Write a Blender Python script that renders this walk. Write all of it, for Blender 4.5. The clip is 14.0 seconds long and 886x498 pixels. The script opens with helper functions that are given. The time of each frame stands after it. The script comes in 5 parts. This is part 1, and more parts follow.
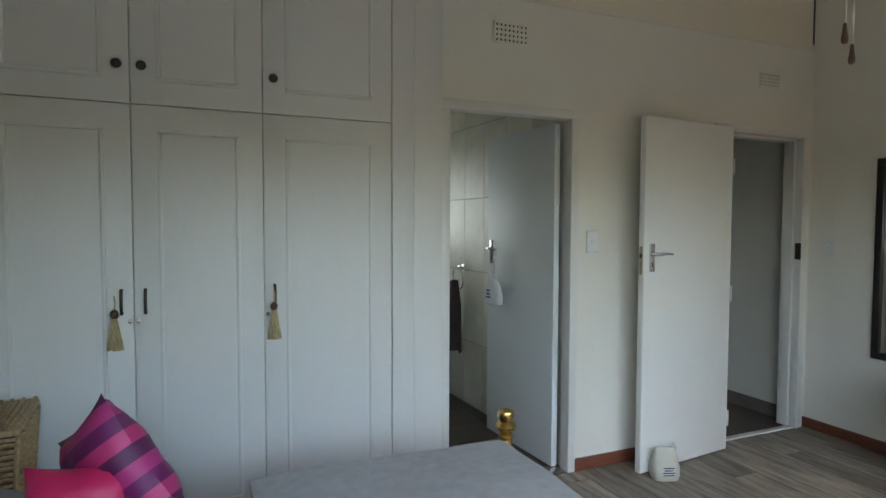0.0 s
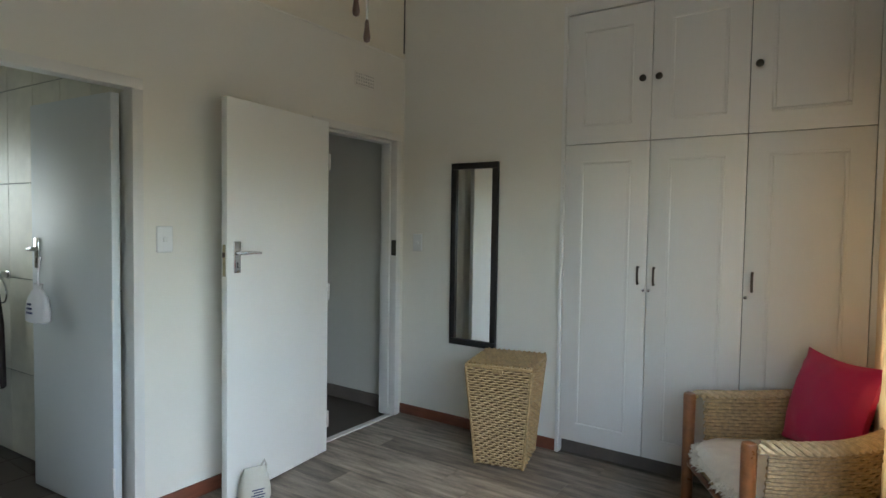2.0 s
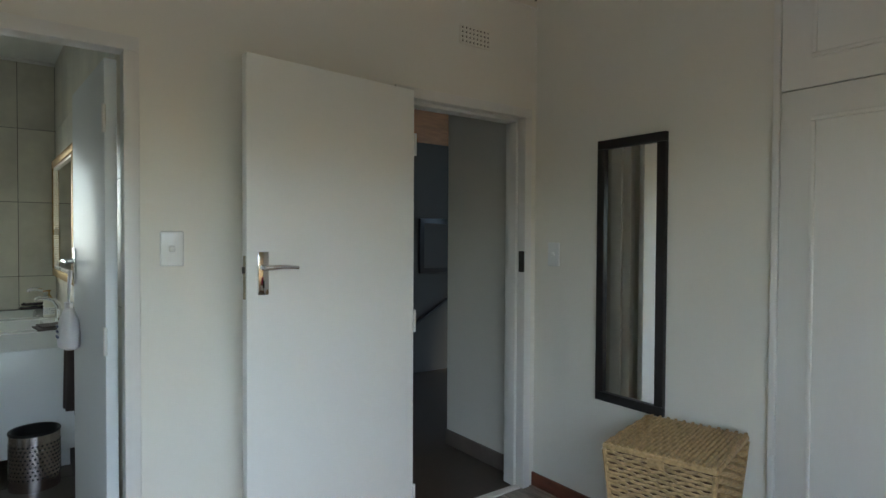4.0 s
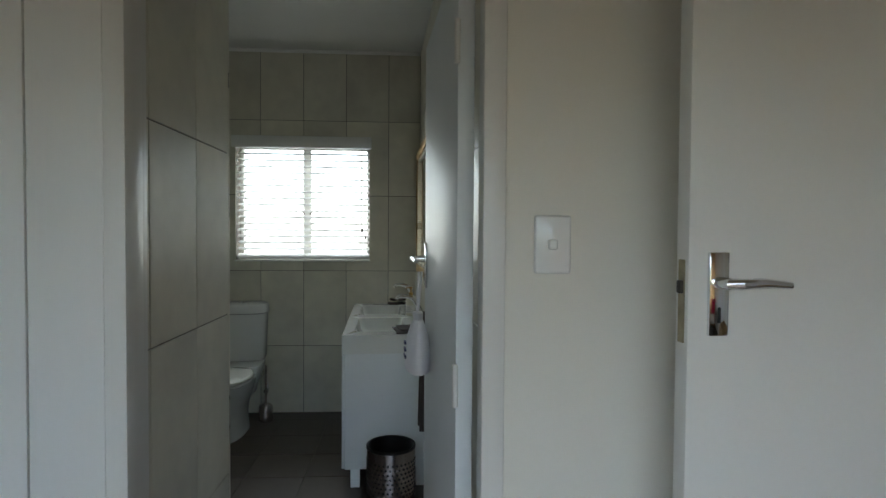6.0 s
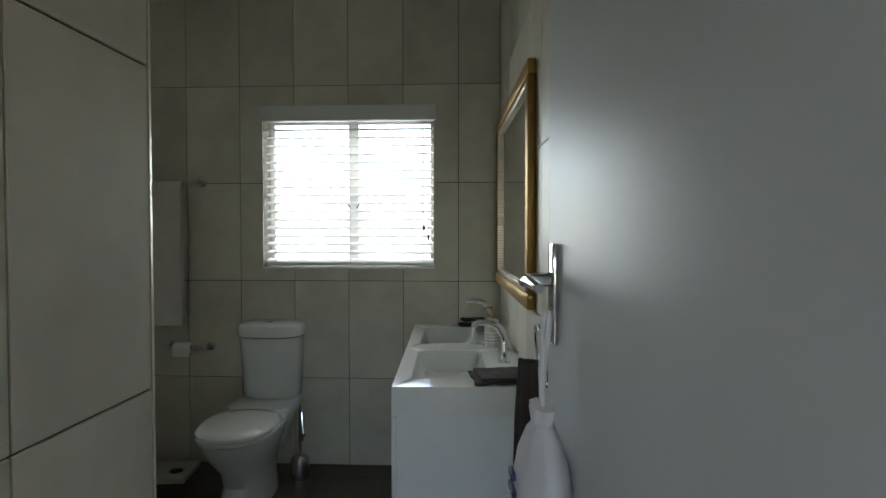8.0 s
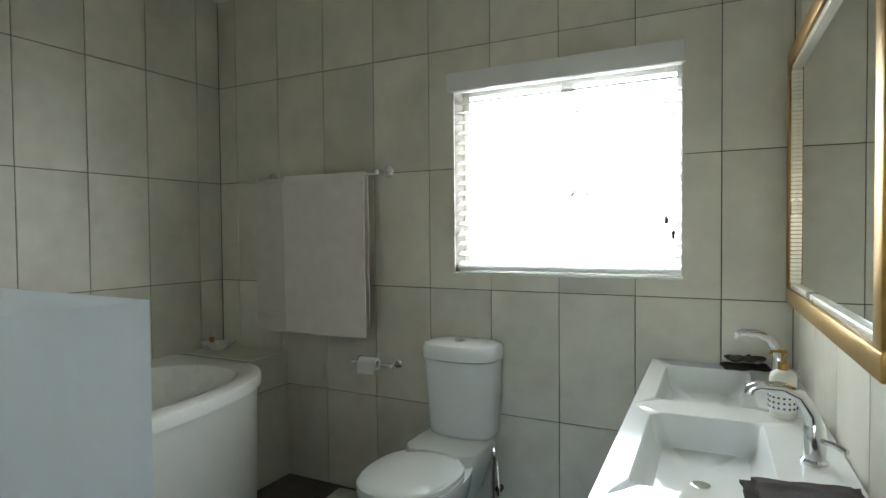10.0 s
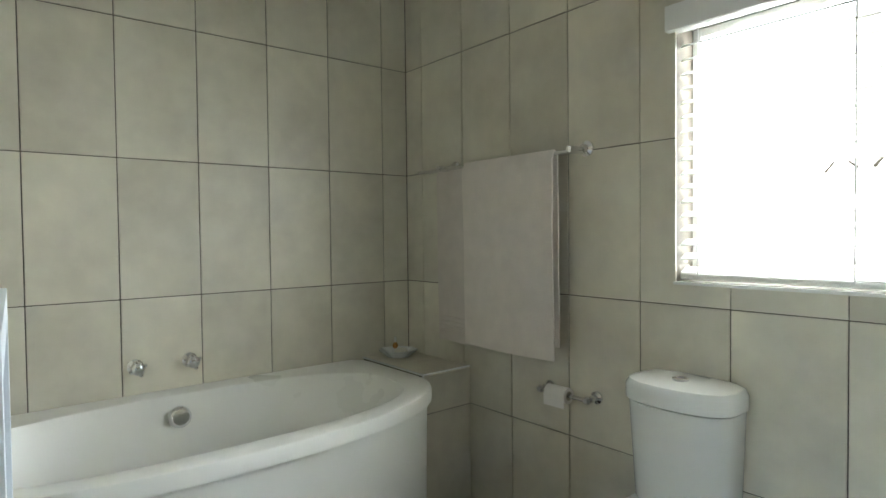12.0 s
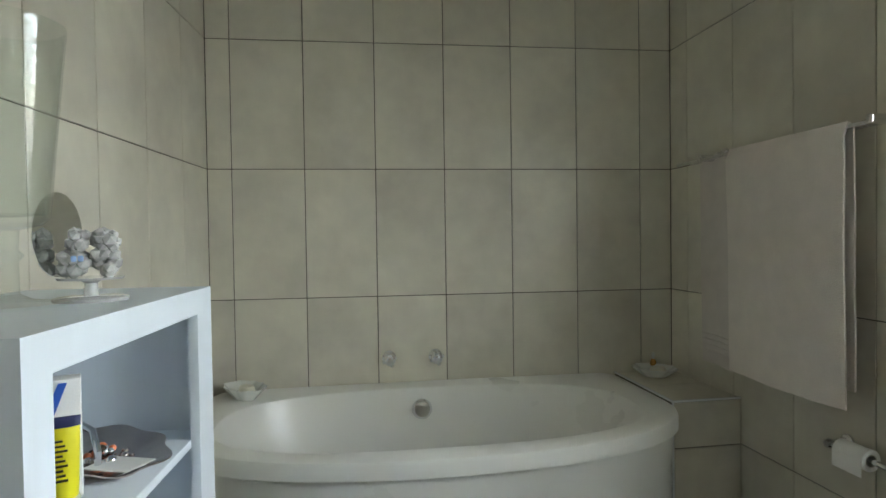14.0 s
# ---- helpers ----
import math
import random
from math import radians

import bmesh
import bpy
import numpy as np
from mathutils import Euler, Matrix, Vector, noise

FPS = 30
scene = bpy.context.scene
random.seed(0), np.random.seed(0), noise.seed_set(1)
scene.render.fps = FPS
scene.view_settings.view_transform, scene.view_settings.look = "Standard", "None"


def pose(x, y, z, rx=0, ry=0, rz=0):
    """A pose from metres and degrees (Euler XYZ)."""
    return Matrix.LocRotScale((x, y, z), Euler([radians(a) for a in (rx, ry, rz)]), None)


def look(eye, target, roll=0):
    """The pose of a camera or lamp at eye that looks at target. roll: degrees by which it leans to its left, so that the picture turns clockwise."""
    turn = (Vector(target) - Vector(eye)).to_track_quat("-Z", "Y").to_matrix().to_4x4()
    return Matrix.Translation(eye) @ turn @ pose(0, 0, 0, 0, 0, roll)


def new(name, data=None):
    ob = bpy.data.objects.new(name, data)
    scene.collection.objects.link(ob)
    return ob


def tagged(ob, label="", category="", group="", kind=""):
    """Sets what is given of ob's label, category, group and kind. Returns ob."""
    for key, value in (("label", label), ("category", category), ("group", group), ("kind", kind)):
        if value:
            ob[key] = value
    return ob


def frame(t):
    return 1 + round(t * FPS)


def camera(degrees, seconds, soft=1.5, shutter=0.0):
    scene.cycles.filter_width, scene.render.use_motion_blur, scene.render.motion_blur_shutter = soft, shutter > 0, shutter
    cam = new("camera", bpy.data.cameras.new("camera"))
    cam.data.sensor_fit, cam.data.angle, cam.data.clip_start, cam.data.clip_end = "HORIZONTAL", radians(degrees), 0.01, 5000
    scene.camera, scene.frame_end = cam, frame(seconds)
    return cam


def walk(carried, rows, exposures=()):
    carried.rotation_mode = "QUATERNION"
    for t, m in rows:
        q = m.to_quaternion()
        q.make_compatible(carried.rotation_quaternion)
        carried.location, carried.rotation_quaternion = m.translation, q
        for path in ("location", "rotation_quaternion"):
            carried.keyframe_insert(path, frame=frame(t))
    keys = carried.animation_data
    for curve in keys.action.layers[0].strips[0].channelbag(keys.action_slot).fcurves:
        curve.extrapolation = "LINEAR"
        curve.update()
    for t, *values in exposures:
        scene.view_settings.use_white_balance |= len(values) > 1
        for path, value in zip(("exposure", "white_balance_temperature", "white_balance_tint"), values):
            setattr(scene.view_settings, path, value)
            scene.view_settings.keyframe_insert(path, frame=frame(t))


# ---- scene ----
cam = camera(75.0, 14.0)
PATH = [
    (0, (-1.205, -2.758, 1.444), (-0.426, -0.918, 1.356), 0.2),
    (0.5, (-1.110, -2.747, 1.426), (-0.047, -1.055, 1.346), 0.3),
    (1, (-0.973, -2.738, 1.440), (0.320, -1.214, 1.355), 0.5),
    (1.5, (-0.835, -2.706, 1.431), (0.667, -1.387, 1.348), 0.7),
    (2, (-0.658, -2.699, 1.434), (0.996, -1.577, 1.350), 0.9),
    (2.2, (-0.556, -2.696, 1.443), (1.141, -1.641, 1.358), 0.9),
    (4.3, (0.564, -2.182, 1.387), (1.522, -0.427, 1.345), 0.3),
    (4.5, (0.602, -2.096, 1.397), (1.392, -0.259, 1.351), 0.3),
    (5, (0.601, -1.870, 1.385), (1.059, 0.076, 1.334), 0.2),
    (5.5, (0.576, -1.573, 1.380), (0.805, 0.413, 1.329), 0.4),
    (6, (0.583, -1.258, 1.366), (0.707, 0.737, 1.310), 0.4),
    (6.5, (0.605, -0.965, 1.375), (0.666, 1.034, 1.319), 0.3),
    (7, (0.559, -0.692, 1.355), (0.600, 1.307, 1.301), 0.3),
    (7.2, (0.546, -0.582, 1.352), (0.577, 1.417, 1.299), 0.2),
    (9.3, (0.510, 0.414, 1.334), (-0.092, 2.320, 1.275), -0.3),
    (9.5, (0.514, 0.490, 1.331), (-0.187, 2.362, 1.276), -0.4),
    (10, (0.502, 0.688, 1.336), (-0.412, 2.466, 1.282), -0.5),
    (10.5, (0.470, 0.852, 1.337), (-0.640, 2.515, 1.284), -0.5),
    (11, (0.416, 1.005, 1.330), (-0.850, 2.552, 1.280), -0.5),
    (11.5, (0.360, 1.154, 1.328), (-1.044, 2.578, 1.278), -0.5),
    (12, (0.312, 1.280, 1.323), (-1.229, 2.555, 1.271), -0.6),
    (12.5, (0.314, 1.425, 1.326), (-1.391, 2.470, 1.278), -0.7),
    (13, (0.318, 1.535, 1.328), (-1.534, 2.291, 1.286), -0.9),
    (13.5, (0.321, 1.605, 1.328), (-1.616, 2.102, 1.289), -0.8),
    (14, (0.309, 1.650, 1.331), (-1.667, 1.954, 1.292), -0.8),
]
EXPOSURES = [(0.0, 2.98, 6450, 1), (2.2, 3.18, 6400, 0), (4.3, 2.9, 6400, 1), (6.0, 2.52, 6480, 4), (7.2, 2.45, 6550, 7), (9.3, 3.64, 6350, 4), (11.0, 4.38, 6500, 5), (12.5, 4.5, 6650, 5), (14.0, 3.97, 6650, 5)]
walk(cam, [(t, look(eye, target, roll)) for t, eye, target, roll in PATH], EXPOSURES)

# ---- world and light ----
world = bpy.data.worlds.new("overcast_sky")
scene.world = world
world.use_nodes = True
wn = world.node_tree
sky = wn.nodes.new("ShaderNodeTexSky")
sky.sky_type = "NISHITA"
sky.sun_disc = False
sky.sun_elevation = radians(48)
sky.sun_rotation = radians(200)
sky.air_density = 1.0
sky.dust_density = 1.2
wn.links.new(sky.outputs[0], wn.nodes["Background"].inputs[0])
wn.nodes["Background"].inputs[1].default_value = 0.15

sun_data = bpy.data.lights.new("sun", "SUN")
sun_data.energy = 0.8
sun_data.angle = radians(12)
sun_data.color = (1.0, 0.97, 0.93)
sun = new("sun", sun_data)
sun.matrix_world = pose(0, 0, 8, 42, 0, 20)


def window_light(name, x, y, z, w, h, rz, power, colour):
    """Daylight entering through a window's opening."""
    data = bpy.data.lights.new(name, "AREA")
    data.shape, data.size, data.size_y = "RECTANGLE", w, h
    data.energy, data.color = power, colour
    ob = new(name, data)
    ob.matrix_world = pose(x, y, z, -90, 0, rz)
    return ob


window_light("bathroom_daylight", -0.211, 3.325, 1.594, 0.96, 0.86, 0, 1.8, (0.97, 0.99, 1.0))


# ---- materials ----
def material(name, colour, rough=0.6, metal=0.0, vary=0.08, scale=6.0, fine=60.0, bump=0.05, dist=0.002,
             stretch=(1, 1, 1), per_object=0.0, coat=0.0, hue=None, spec=0.5, detail=5):
    """A plain surface with stains at two scales, grain and fine relief."""
    m = bpy.data.materials.new(name)
    m.use_nodes = True
    t = m.node_tree
    b = t.nodes["Principled BSDF"]
    geo = t.nodes.new("ShaderNodeTexCoord")
    mp = t.nodes.new("ShaderNodeMapping")
    mp.inputs["Scale"].default_value = stretch
    t.links.new(geo.outputs["Object"], mp.inputs[0])
    big = t.nodes.new("ShaderNodeTexNoise")
    big.inputs["Scale"].default_value, big.inputs["Detail"].default_value = scale, detail
    small = t.nodes.new("ShaderNodeTexNoise")
    small.inputs["Scale"].default_value, small.inputs["Detail"].default_value = fine, 4
    info = t.nodes.new("ShaderNodeObjectInfo")
    shift = t.nodes.new("ShaderNodeVectorMath")
    shift.operation = "MULTIPLY_ADD"
    shift.inputs[1].default_value = (37.0, 19.0, 53.0)
    t.links.new(info.outputs["Random"], shift.inputs[0])
    t.links.new(mp.outputs[0], shift.inputs[2])
    for n in (big, small):
        t.links.new(shift.outputs[0], n.inputs["Vector"])
    mix = t.nodes.new("ShaderNodeMix")
    mix.data_type = "RGBA"
    lo = [c * (1 - vary) for c in colour[:3]]
    hi = [min(1.0, c * (1 + vary)) for c in (hue or colour)[:3]]
    mix.inputs[6].default_value, mix.inputs[7].default_value = (*lo, 1), (*hi, 1)
    add = t.nodes.new("ShaderNodeMath")
    add.operation = "MULTIPLY_ADD"
    add.inputs[1].default_value = 0.35
    t.links.new(small.outputs[0], add.inputs[0])
    t.links.new(big.outputs[0], add.inputs[2])
    rng = t.nodes.new("ShaderNodeMapRange")
    rng.inputs[1].default_value, rng.inputs[2].default_value = 0.4, 0.95
    t.links.new(add.outputs[0], rng.inputs[0])
    t.links.new(rng.outputs[0], mix.inputs[0])
    out = mix.outputs[2]
    if per_object:
        hsv = t.nodes.new("ShaderNodeHueSaturation")
        vr = t.nodes.new("ShaderNodeMapRange")
        vr.inputs[3].default_value, vr.inputs[4].default_value = 1 - per_object, 1 + per_object
        t.links.new(info.outputs["Random"], vr.inputs[0])
        t.links.new(vr.outputs[0], hsv.inputs["Value"])
        t.links.new(out, hsv.inputs["Color"])
        out = hsv.outputs[0]
    t.links.new(out, b.inputs["Base Color"])
    rr = t.nodes.new("ShaderNodeMapRange")
    rr.inputs[3].default_value, rr.inputs[4].default_value = max(0.02, rough - 0.08), min(1, rough + 0.08)
    t.links.new(big.outputs[0], rr.inputs[0])
    t.links.new(rr.outputs[0], b.inputs["Roughness"])
    b.inputs["Metallic"].default_value = metal
    b.inputs["Specular IOR Level"].default_value = spec
    b.inputs["Coat Weight"].default_value = coat
    b.inputs["Coat Roughness"].default_value = 0.08
    if bump:
        bp = t.nodes.new("ShaderNodeBump")
        bp.inputs["Strength"].default_value, bp.inputs["Distance"].default_value = bump, dist
        t.links.new(small.outputs[0], bp.inputs["Height"])
        t.links.new(bp.outputs[0], b.inputs["Normal"])
    return m


def striped(name, colours, scale, axis=0, rough=0.7, warp=0.0):
    """Woven fabric or wicker with bands of colour along one axis."""
    m = material(name, colours[0], rough, fine=220, bump=0.25, dist=0.001)
    t = m.node_tree
    b = t.nodes["Principled BSDF"]
    tc = t.nodes.new("ShaderNodeTexCoord")
    sep = t.nodes.new("ShaderNodeSeparateXYZ")
    t.links.new(tc.outputs["Object"], sep.inputs[0])
    mul = t.nodes.new("ShaderNodeMath")
    mul.operation = "MULTIPLY_ADD"
    mul.inputs[1].default_value, mul.inputs[2].default_value = scale, 0.5
    t.links.new(sep.outputs[axis], mul.inputs[0])
    fr = t.nodes.new("ShaderNodeMath")
    fr.operation = "FRACT"
    t.links.new(mul.outputs[0], fr.inputs[0])
    ramp = t.nodes.new("ShaderNodeValToRGB")
    ramp.color_ramp.interpolation = "CONSTANT"
    while len(ramp.color_ramp.elements) < len(colours):
        ramp.color_ramp.elements.new(0.5)
    for i, c in enumerate(colours):
        ramp.color_ramp.elements[i].position = i / len(colours)
        ramp.color_ramp.elements[i].color = (*c, 1)
    t.links.new(fr.outputs[0], ramp.inputs[0])
    t.links.new(ramp.outputs[0], b.inputs["Base Color"])
    return m


def glassy(name, colour, rough=0.02):
    m = bpy.data.materials.new(name)
    m.use_nodes = True
    b = m.node_tree.nodes["Principled BSDF"]
    b.inputs["Base Color"].default_value = (*colour, 1)
    b.inputs["Roughness"].default_value = rough
    b.inputs["Transmission Weight"].default_value = 1.0
    b.inputs["IOR"].default_value = 1.45
    return m


def thin_glass(name, colour, blend):
    """Clear thin-walled glass: light goes straight through, the surface is glossy."""
    m = bpy.data.materials.new(name)
    m.use_nodes = True
    t = m.node_tree
    tr = t.nodes.new("ShaderNodeBsdfTransparent")
    tr.inputs[0].default_value = (*colour, 1)
    gl = t.nodes.new("ShaderNodeBsdfGlossy")
    gl.inputs["Roughness"].default_value = 0.03
    fr = t.nodes.new("ShaderNodeLayerWeight")
    fr.inputs["Blend"].default_value = blend
    mx = t.nodes.new("ShaderNodeMixShader")
    t.links.new(fr.outputs["Facing"], mx.inputs[0])
    t.links.new(tr.outputs[0], mx.inputs[1])
    t.links.new(gl.outputs[0], mx.inputs[2])
    t.links.new(mx.outputs[0], t.nodes["Material Output"].inputs[0])
    return m


M = {
    "plaster": material("wall_plaster", (0.75, 0.72, 0.645), 0.75, vary=0.03, scale=2.0, fine=180, bump=0.12, dist=0.001),
    "plaster_high": material("upper_plaster", (0.75, 0.70, 0.58), 0.8, vary=0.04, scale=2.0, fine=160, bump=0.15, dist=0.001),
    # tone of the unseen ceiling, set for the light it bounces
    "bed_ceiling": material("bounce_ceiling_tone", (0.62, 0.55, 0.43), 0.6, vary=0.15, scale=3, fine=40, stretch=(1, 8, 1)),
    # dark brown for the shade in the gaps of the basket weave
    "weave_shade": material("wicker_shadow", (0.10, 0.06, 0.03), 0.9, vary=0.3),
    "ceiling": material("ceiling_paint", (0.84, 0.83, 0.80), 0.85, vary=0.02, scale=2, fine=120, bump=0.05, dist=0.001),
    "door_paint": material("door_paint", (0.78, 0.775, 0.74), 0.42, vary=0.02, scale=2.5, fine=90, bump=0.04, dist=0.0006),
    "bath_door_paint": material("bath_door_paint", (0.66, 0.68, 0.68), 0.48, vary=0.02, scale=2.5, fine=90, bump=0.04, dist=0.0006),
    "frame_paint": material("frame_paint", (0.70, 0.68, 0.64), 0.32, vary=0.03, scale=4, fine=70, bump=0.04, dist=0.0006),
    "cupboard": material("cupboard_paint", (0.75, 0.735, 0.70), 0.45, vary=0.025, scale=2.5, fine=60, bump=0.05, dist=0.0008, stretch=(1, 1, 0.15)),
    # near black for the shade in cupboard joints and vent holes
    "gap": material("shadow_gap", (0.05, 0.04, 0.035), 0.9, vary=0.1),
    "knob": material("bronze_knob", (0.06, 0.05, 0.04), 0.35, 0.7, vary=0.2),
    "chrome": material("chrome", (0.75, 0.76, 0.78), 0.08, 1.0, vary=0.03, bump=0),
    "steel": material("brushed_steel", (0.58, 0.52, 0.50), 0.25, 1.0, vary=0.06, fine=200, bump=0.02),
    "dark_metal": material("dark_plate", (0.07, 0.06, 0.05), 0.4, 0.8),
    "worn_brass": material("worn_brass", (0.38, 0.33, 0.22), 0.5, 0.6, vary=0.25, scale=30),
    "brass": material("polished_brass", (0.62, 0.43, 0.16), 0.24, 1.0, vary=0.08, bump=0.01),
    "plank": material("laminate_plank", (0.185, 0.146, 0.110), 0.42, vary=0.7, scale=3.0, fine=26, bump=0.08, dist=0.0008,
                      stretch=(1.2, 9, 1), per_object=0.28, hue=(0.25, 0.212, 0.17)),
    "skirting": material("skirting_wood", (0.17, 0.055, 0.03), 0.4, vary=0.25, scale=8, fine=40, stretch=(1, 1, 6)),
    "mirror": None,
    "black_frame": material("black_frame", (0.012, 0.009, 0.009), 0.38, vary=0.3, scale=20, fine=80, bump=0.1),
    # darker wicker brown for the shade between the chair's strands
    "wicker_shade": material("wicker_shade_core", (0.20, 0.135, 0.065), 0.7, vary=0.4, scale=30),
    "plinth": material("dark_plinth", (0.13, 0.105, 0.085), 0.6, vary=0.2),
    "wicker": material("wicker", (0.40, 0.275, 0.13), 0.55, vary=0.42, scale=55, fine=90, bump=0.3, dist=0.002),
    "wicker_pale": material("pale_wicker", (0.52, 0.39, 0.22), 0.5, vary=0.3, scale=50, fine=90, bump=0.3, dist=0.002),
    "cane": material("cane_pole", (0.20, 0.075, 0.026), 0.3, vary=0.35, scale=14, fine=40, coat=0.3),
    "white_fur": material("white_fleece", (0.80, 0.77, 0.70), 0.95, vary=0.08, scale=20, fine=160, bump=0.6, dist=0.006),
    "pink_cushion": material("crimson_satin", (0.54, 0.015, 0.10), 0.48, vary=0.12, scale=6, fine=300, bump=0.25, dist=0.001),
    "grey_blanket": material("grey_fleece", (0.42, 0.415, 0.42), 0.95, vary=0.12, scale=24, fine=240, bump=0.7, dist=0.004),
    "grey_sheet": material("grey_cotton", (0.27, 0.25, 0.255), 0.85, vary=0.06, scale=8, fine=300, bump=0.15),
    "canvas": material("canvas", (0.55, 0.53, 0.46), 0.9, vary=0.12, scale=12, fine=260, bump=0.3),
    "tile": material("beige_tile", (0.66, 0.62, 0.525), 0.42, vary=0.16, scale=2.3, fine=14, bump=0.03, dist=0.001,
                     per_object=0.05, hue=(0.67, 0.64, 0.54), detail=2),
    "grout": material("dark_grout", (0.13, 0.115, 0.095), 0.9, vary=0.15, scale=20),
    "floor_tile": material("brown_floor_tile", (0.062, 0.046, 0.035), 0.4, vary=0.28, scale=4, fine=30, bump=0.08, dist=0.001, per_object=0.15),
    "ceramic": material("white_ceramic", (0.80, 0.81, 0.78), 0.09, vary=0.015, scale=2, bump=0, coat=0.5),
    "bath": material("bath_acrylic", (0.80, 0.80, 0.76), 0.30, vary=0.015, scale=2, bump=0, coat=0.1),
    # white board paint with the skylight's blue put into the colour
    "skylit_board": material("skylit_white_paint", (0.73, 0.79, 0.85), 0.42, vary=0.02, scale=4, fine=40, bump=0.06, dist=0.0008, stretch=(6, 6, 0.4)),
    "vanity": material("white_melamine", (0.80, 0.82, 0.82), 0.25, vary=0.012, scale=3, bump=0),
    "towel": material("cream_towel", (0.76, 0.70, 0.645), 0.97, vary=0.06, scale=14, fine=240, bump=0.6, dist=0.003),
    # darker, pinker cream: the rear towel's shade is put into the colour
    "towel_shaded": material("shaded_towel", (0.64, 0.585, 0.54), 0.97, vary=0.06, scale=14, fine=240, bump=0.6, dist=0.003),
    "towel_dark": material("brown_towel", (0.055, 0.042, 0.04), 0.97, vary=0.2, scale=14, fine=220, bump=0.7, dist=0.003),
    "gold": material("gilt_frame", (0.36, 0.22, 0.065), 0.4, 0.85, vary=0.2, scale=20, fine=90, bump=0.1),
    "gilt_white": material("silvered_bead", (0.78, 0.74, 0.66), 0.3, 0.5, vary=0.1),
    "slat": material("blind_slat", (0.82, 0.82, 0.80), 0.5, vary=0.015),
    "window_frame": material("window_frame_paint", (0.72, 0.71, 0.66), 0.4, vary=0.03),
    "switch": material("white_plastic", (0.80, 0.80, 0.78), 0.1, vary=0.01, bump=0),
    "paper": material("white_paper", (0.84, 0.83, 0.80), 0.95, vary=0.02, fine=300, bump=0.2),
    "black": material("black_plastic", (0.012, 0.012, 0.012), 0.35, vary=0.2),
    "bag_cloth": material("white_cotton_bag", (0.72, 0.70, 0.72), 0.9, vary=0.06, scale=14, fine=300, bump=0.3),
    "curtain": material("cream_curtain", (0.66, 0.56, 0.44), 0.9, vary=0.06, scale=5, fine=260, bump=0.2),
    "hall_paint": material("hall_paint", (0.60, 0.57, 0.51), 0.7, vary=0.03, scale=2, fine=150, bump=0.1, dist=0.001),
    # near-black hall tone: the far hall's dimness is put into the colour
    "hall_shaded": material("hall_shade_tone", (0.085, 0.078, 0.07), 0.8, vary=0.05, scale=2),
    "orange_wood": material("orange_pine", (0.40, 0.17, 0.06), 0.5, vary=0.25, scale=6, stretch=(1, 1, 6)),
    "paving": material("brick_paving", (0.25, 0.215, 0.175), 0.9, vary=0.2, scale=3, fine=20),
    "leaf": material("hedge_leaf", (0.06, 0.09, 0.03), 0.7, vary=0.4, scale=9, fine=40),
    "glass": thin_glass("clear_glass", (0.96, 0.98, 0.97), 0.12),
    "crystal": material("crystal", (0.88, 0.89, 0.87), 0.06, vary=0.2, scale=60, bump=0),
    "pane": glassy("window_pane", (0.98, 0.99, 0.99), 0.0),
    "yellow": material("yellow_tube", (0.75, 0.68, 0.02), 0.35, vary=0.03, bump=0),
    "navy": material("navy_print", (0.02, 0.025, 0.10), 0.4, vary=0.05, bump=0),
    "blue": material("blue_print", (0.03, 0.12, 0.55), 0.4, vary=0.05, bump=0),
    "pale_blue": material("pale_blue_ribbon", (0.28, 0.42, 0.66), 0.5, vary=0.05, bump=0),
    "orange_bead": material("orange_bead", (0.75, 0.22, 0.10), 0.3, vary=0.2, bump=0),
    "soap": material("soap_lotion", (0.72, 0.70, 0.60), 0.3, vary=0.03, bump=0),
    "amber": material("amber_liquid", (0.45, 0.24, 0.06), 0.2, vary=0.05, bump=0),
    "rope": material("gold_tassel", (0.42, 0.33, 0.17), 0.8, vary=0.4, scale=40, fine=200, bump=0.5),
    "red_wood": material("red_wood_bead", (0.075, 0.035, 0.022), 0.35, vary=0.2),
    "vent": material("vent_plaster", (0.77, 0.74, 0.66), 0.8, vary=0.03),
}


def mirror_material():
    m = bpy.data.materials.new("mirror_silver")
    m.use_nodes = True
    b = m.node_tree.nodes["Principled BSDF"]
    b.inputs["Base Color"].default_value = (0.86, 0.88, 0.87, 1)
    b.inputs["Metallic"].default_value = 1.0
    b.inputs["Roughness"].default_value = 0.015
    return m


M["mirror"] = mirror_material()
cb = M["crystal"].node_tree.nodes["Principled BSDF"]
cb.inputs["Transmission Weight"].default_value = 0.5
ct = M["curtain"].node_tree
tl = ct.nodes.new("ShaderNodeBsdfTranslucent")
tl.inputs[0].default_value = (0.80, 0.66, 0.47, 1)
mx = ct.nodes.new("ShaderNodeMixShader")
mx.inputs[0].default_value = 0.6
ct.links.new(ct.nodes["Principled BSDF"].outputs[0], mx.inputs[1])
ct.links.new(tl.outputs[0], mx.inputs[2])
ct.links.new(mx.outputs[0], ct.nodes["Material Output"].inputs[0])


# ---- shapes ----
def finish(ob, bm, mat, smooth=True):
    bmesh.ops.recalc_face_normals(bm, faces=bm.faces)
    me = ob.data
    bm.to_mesh(me)
    bm.free()
    if mat is not None:
        me.materials.append(mat)
    if smooth and len(me.polygons):
        me.polygons.foreach_set("use_smooth", [True] * len(me.polygons))
        me.set_sharp_from_angle(angle=radians(38))
    return ob


def part(name, bm, mat, parent=None, label=""):
    ob = new(name, bpy.data.meshes.new(name))
    finish(ob, bm, mat)
    if parent is not None:
        ob.parent = parent
    if label:
        tagged(ob, label=label)
    return ob


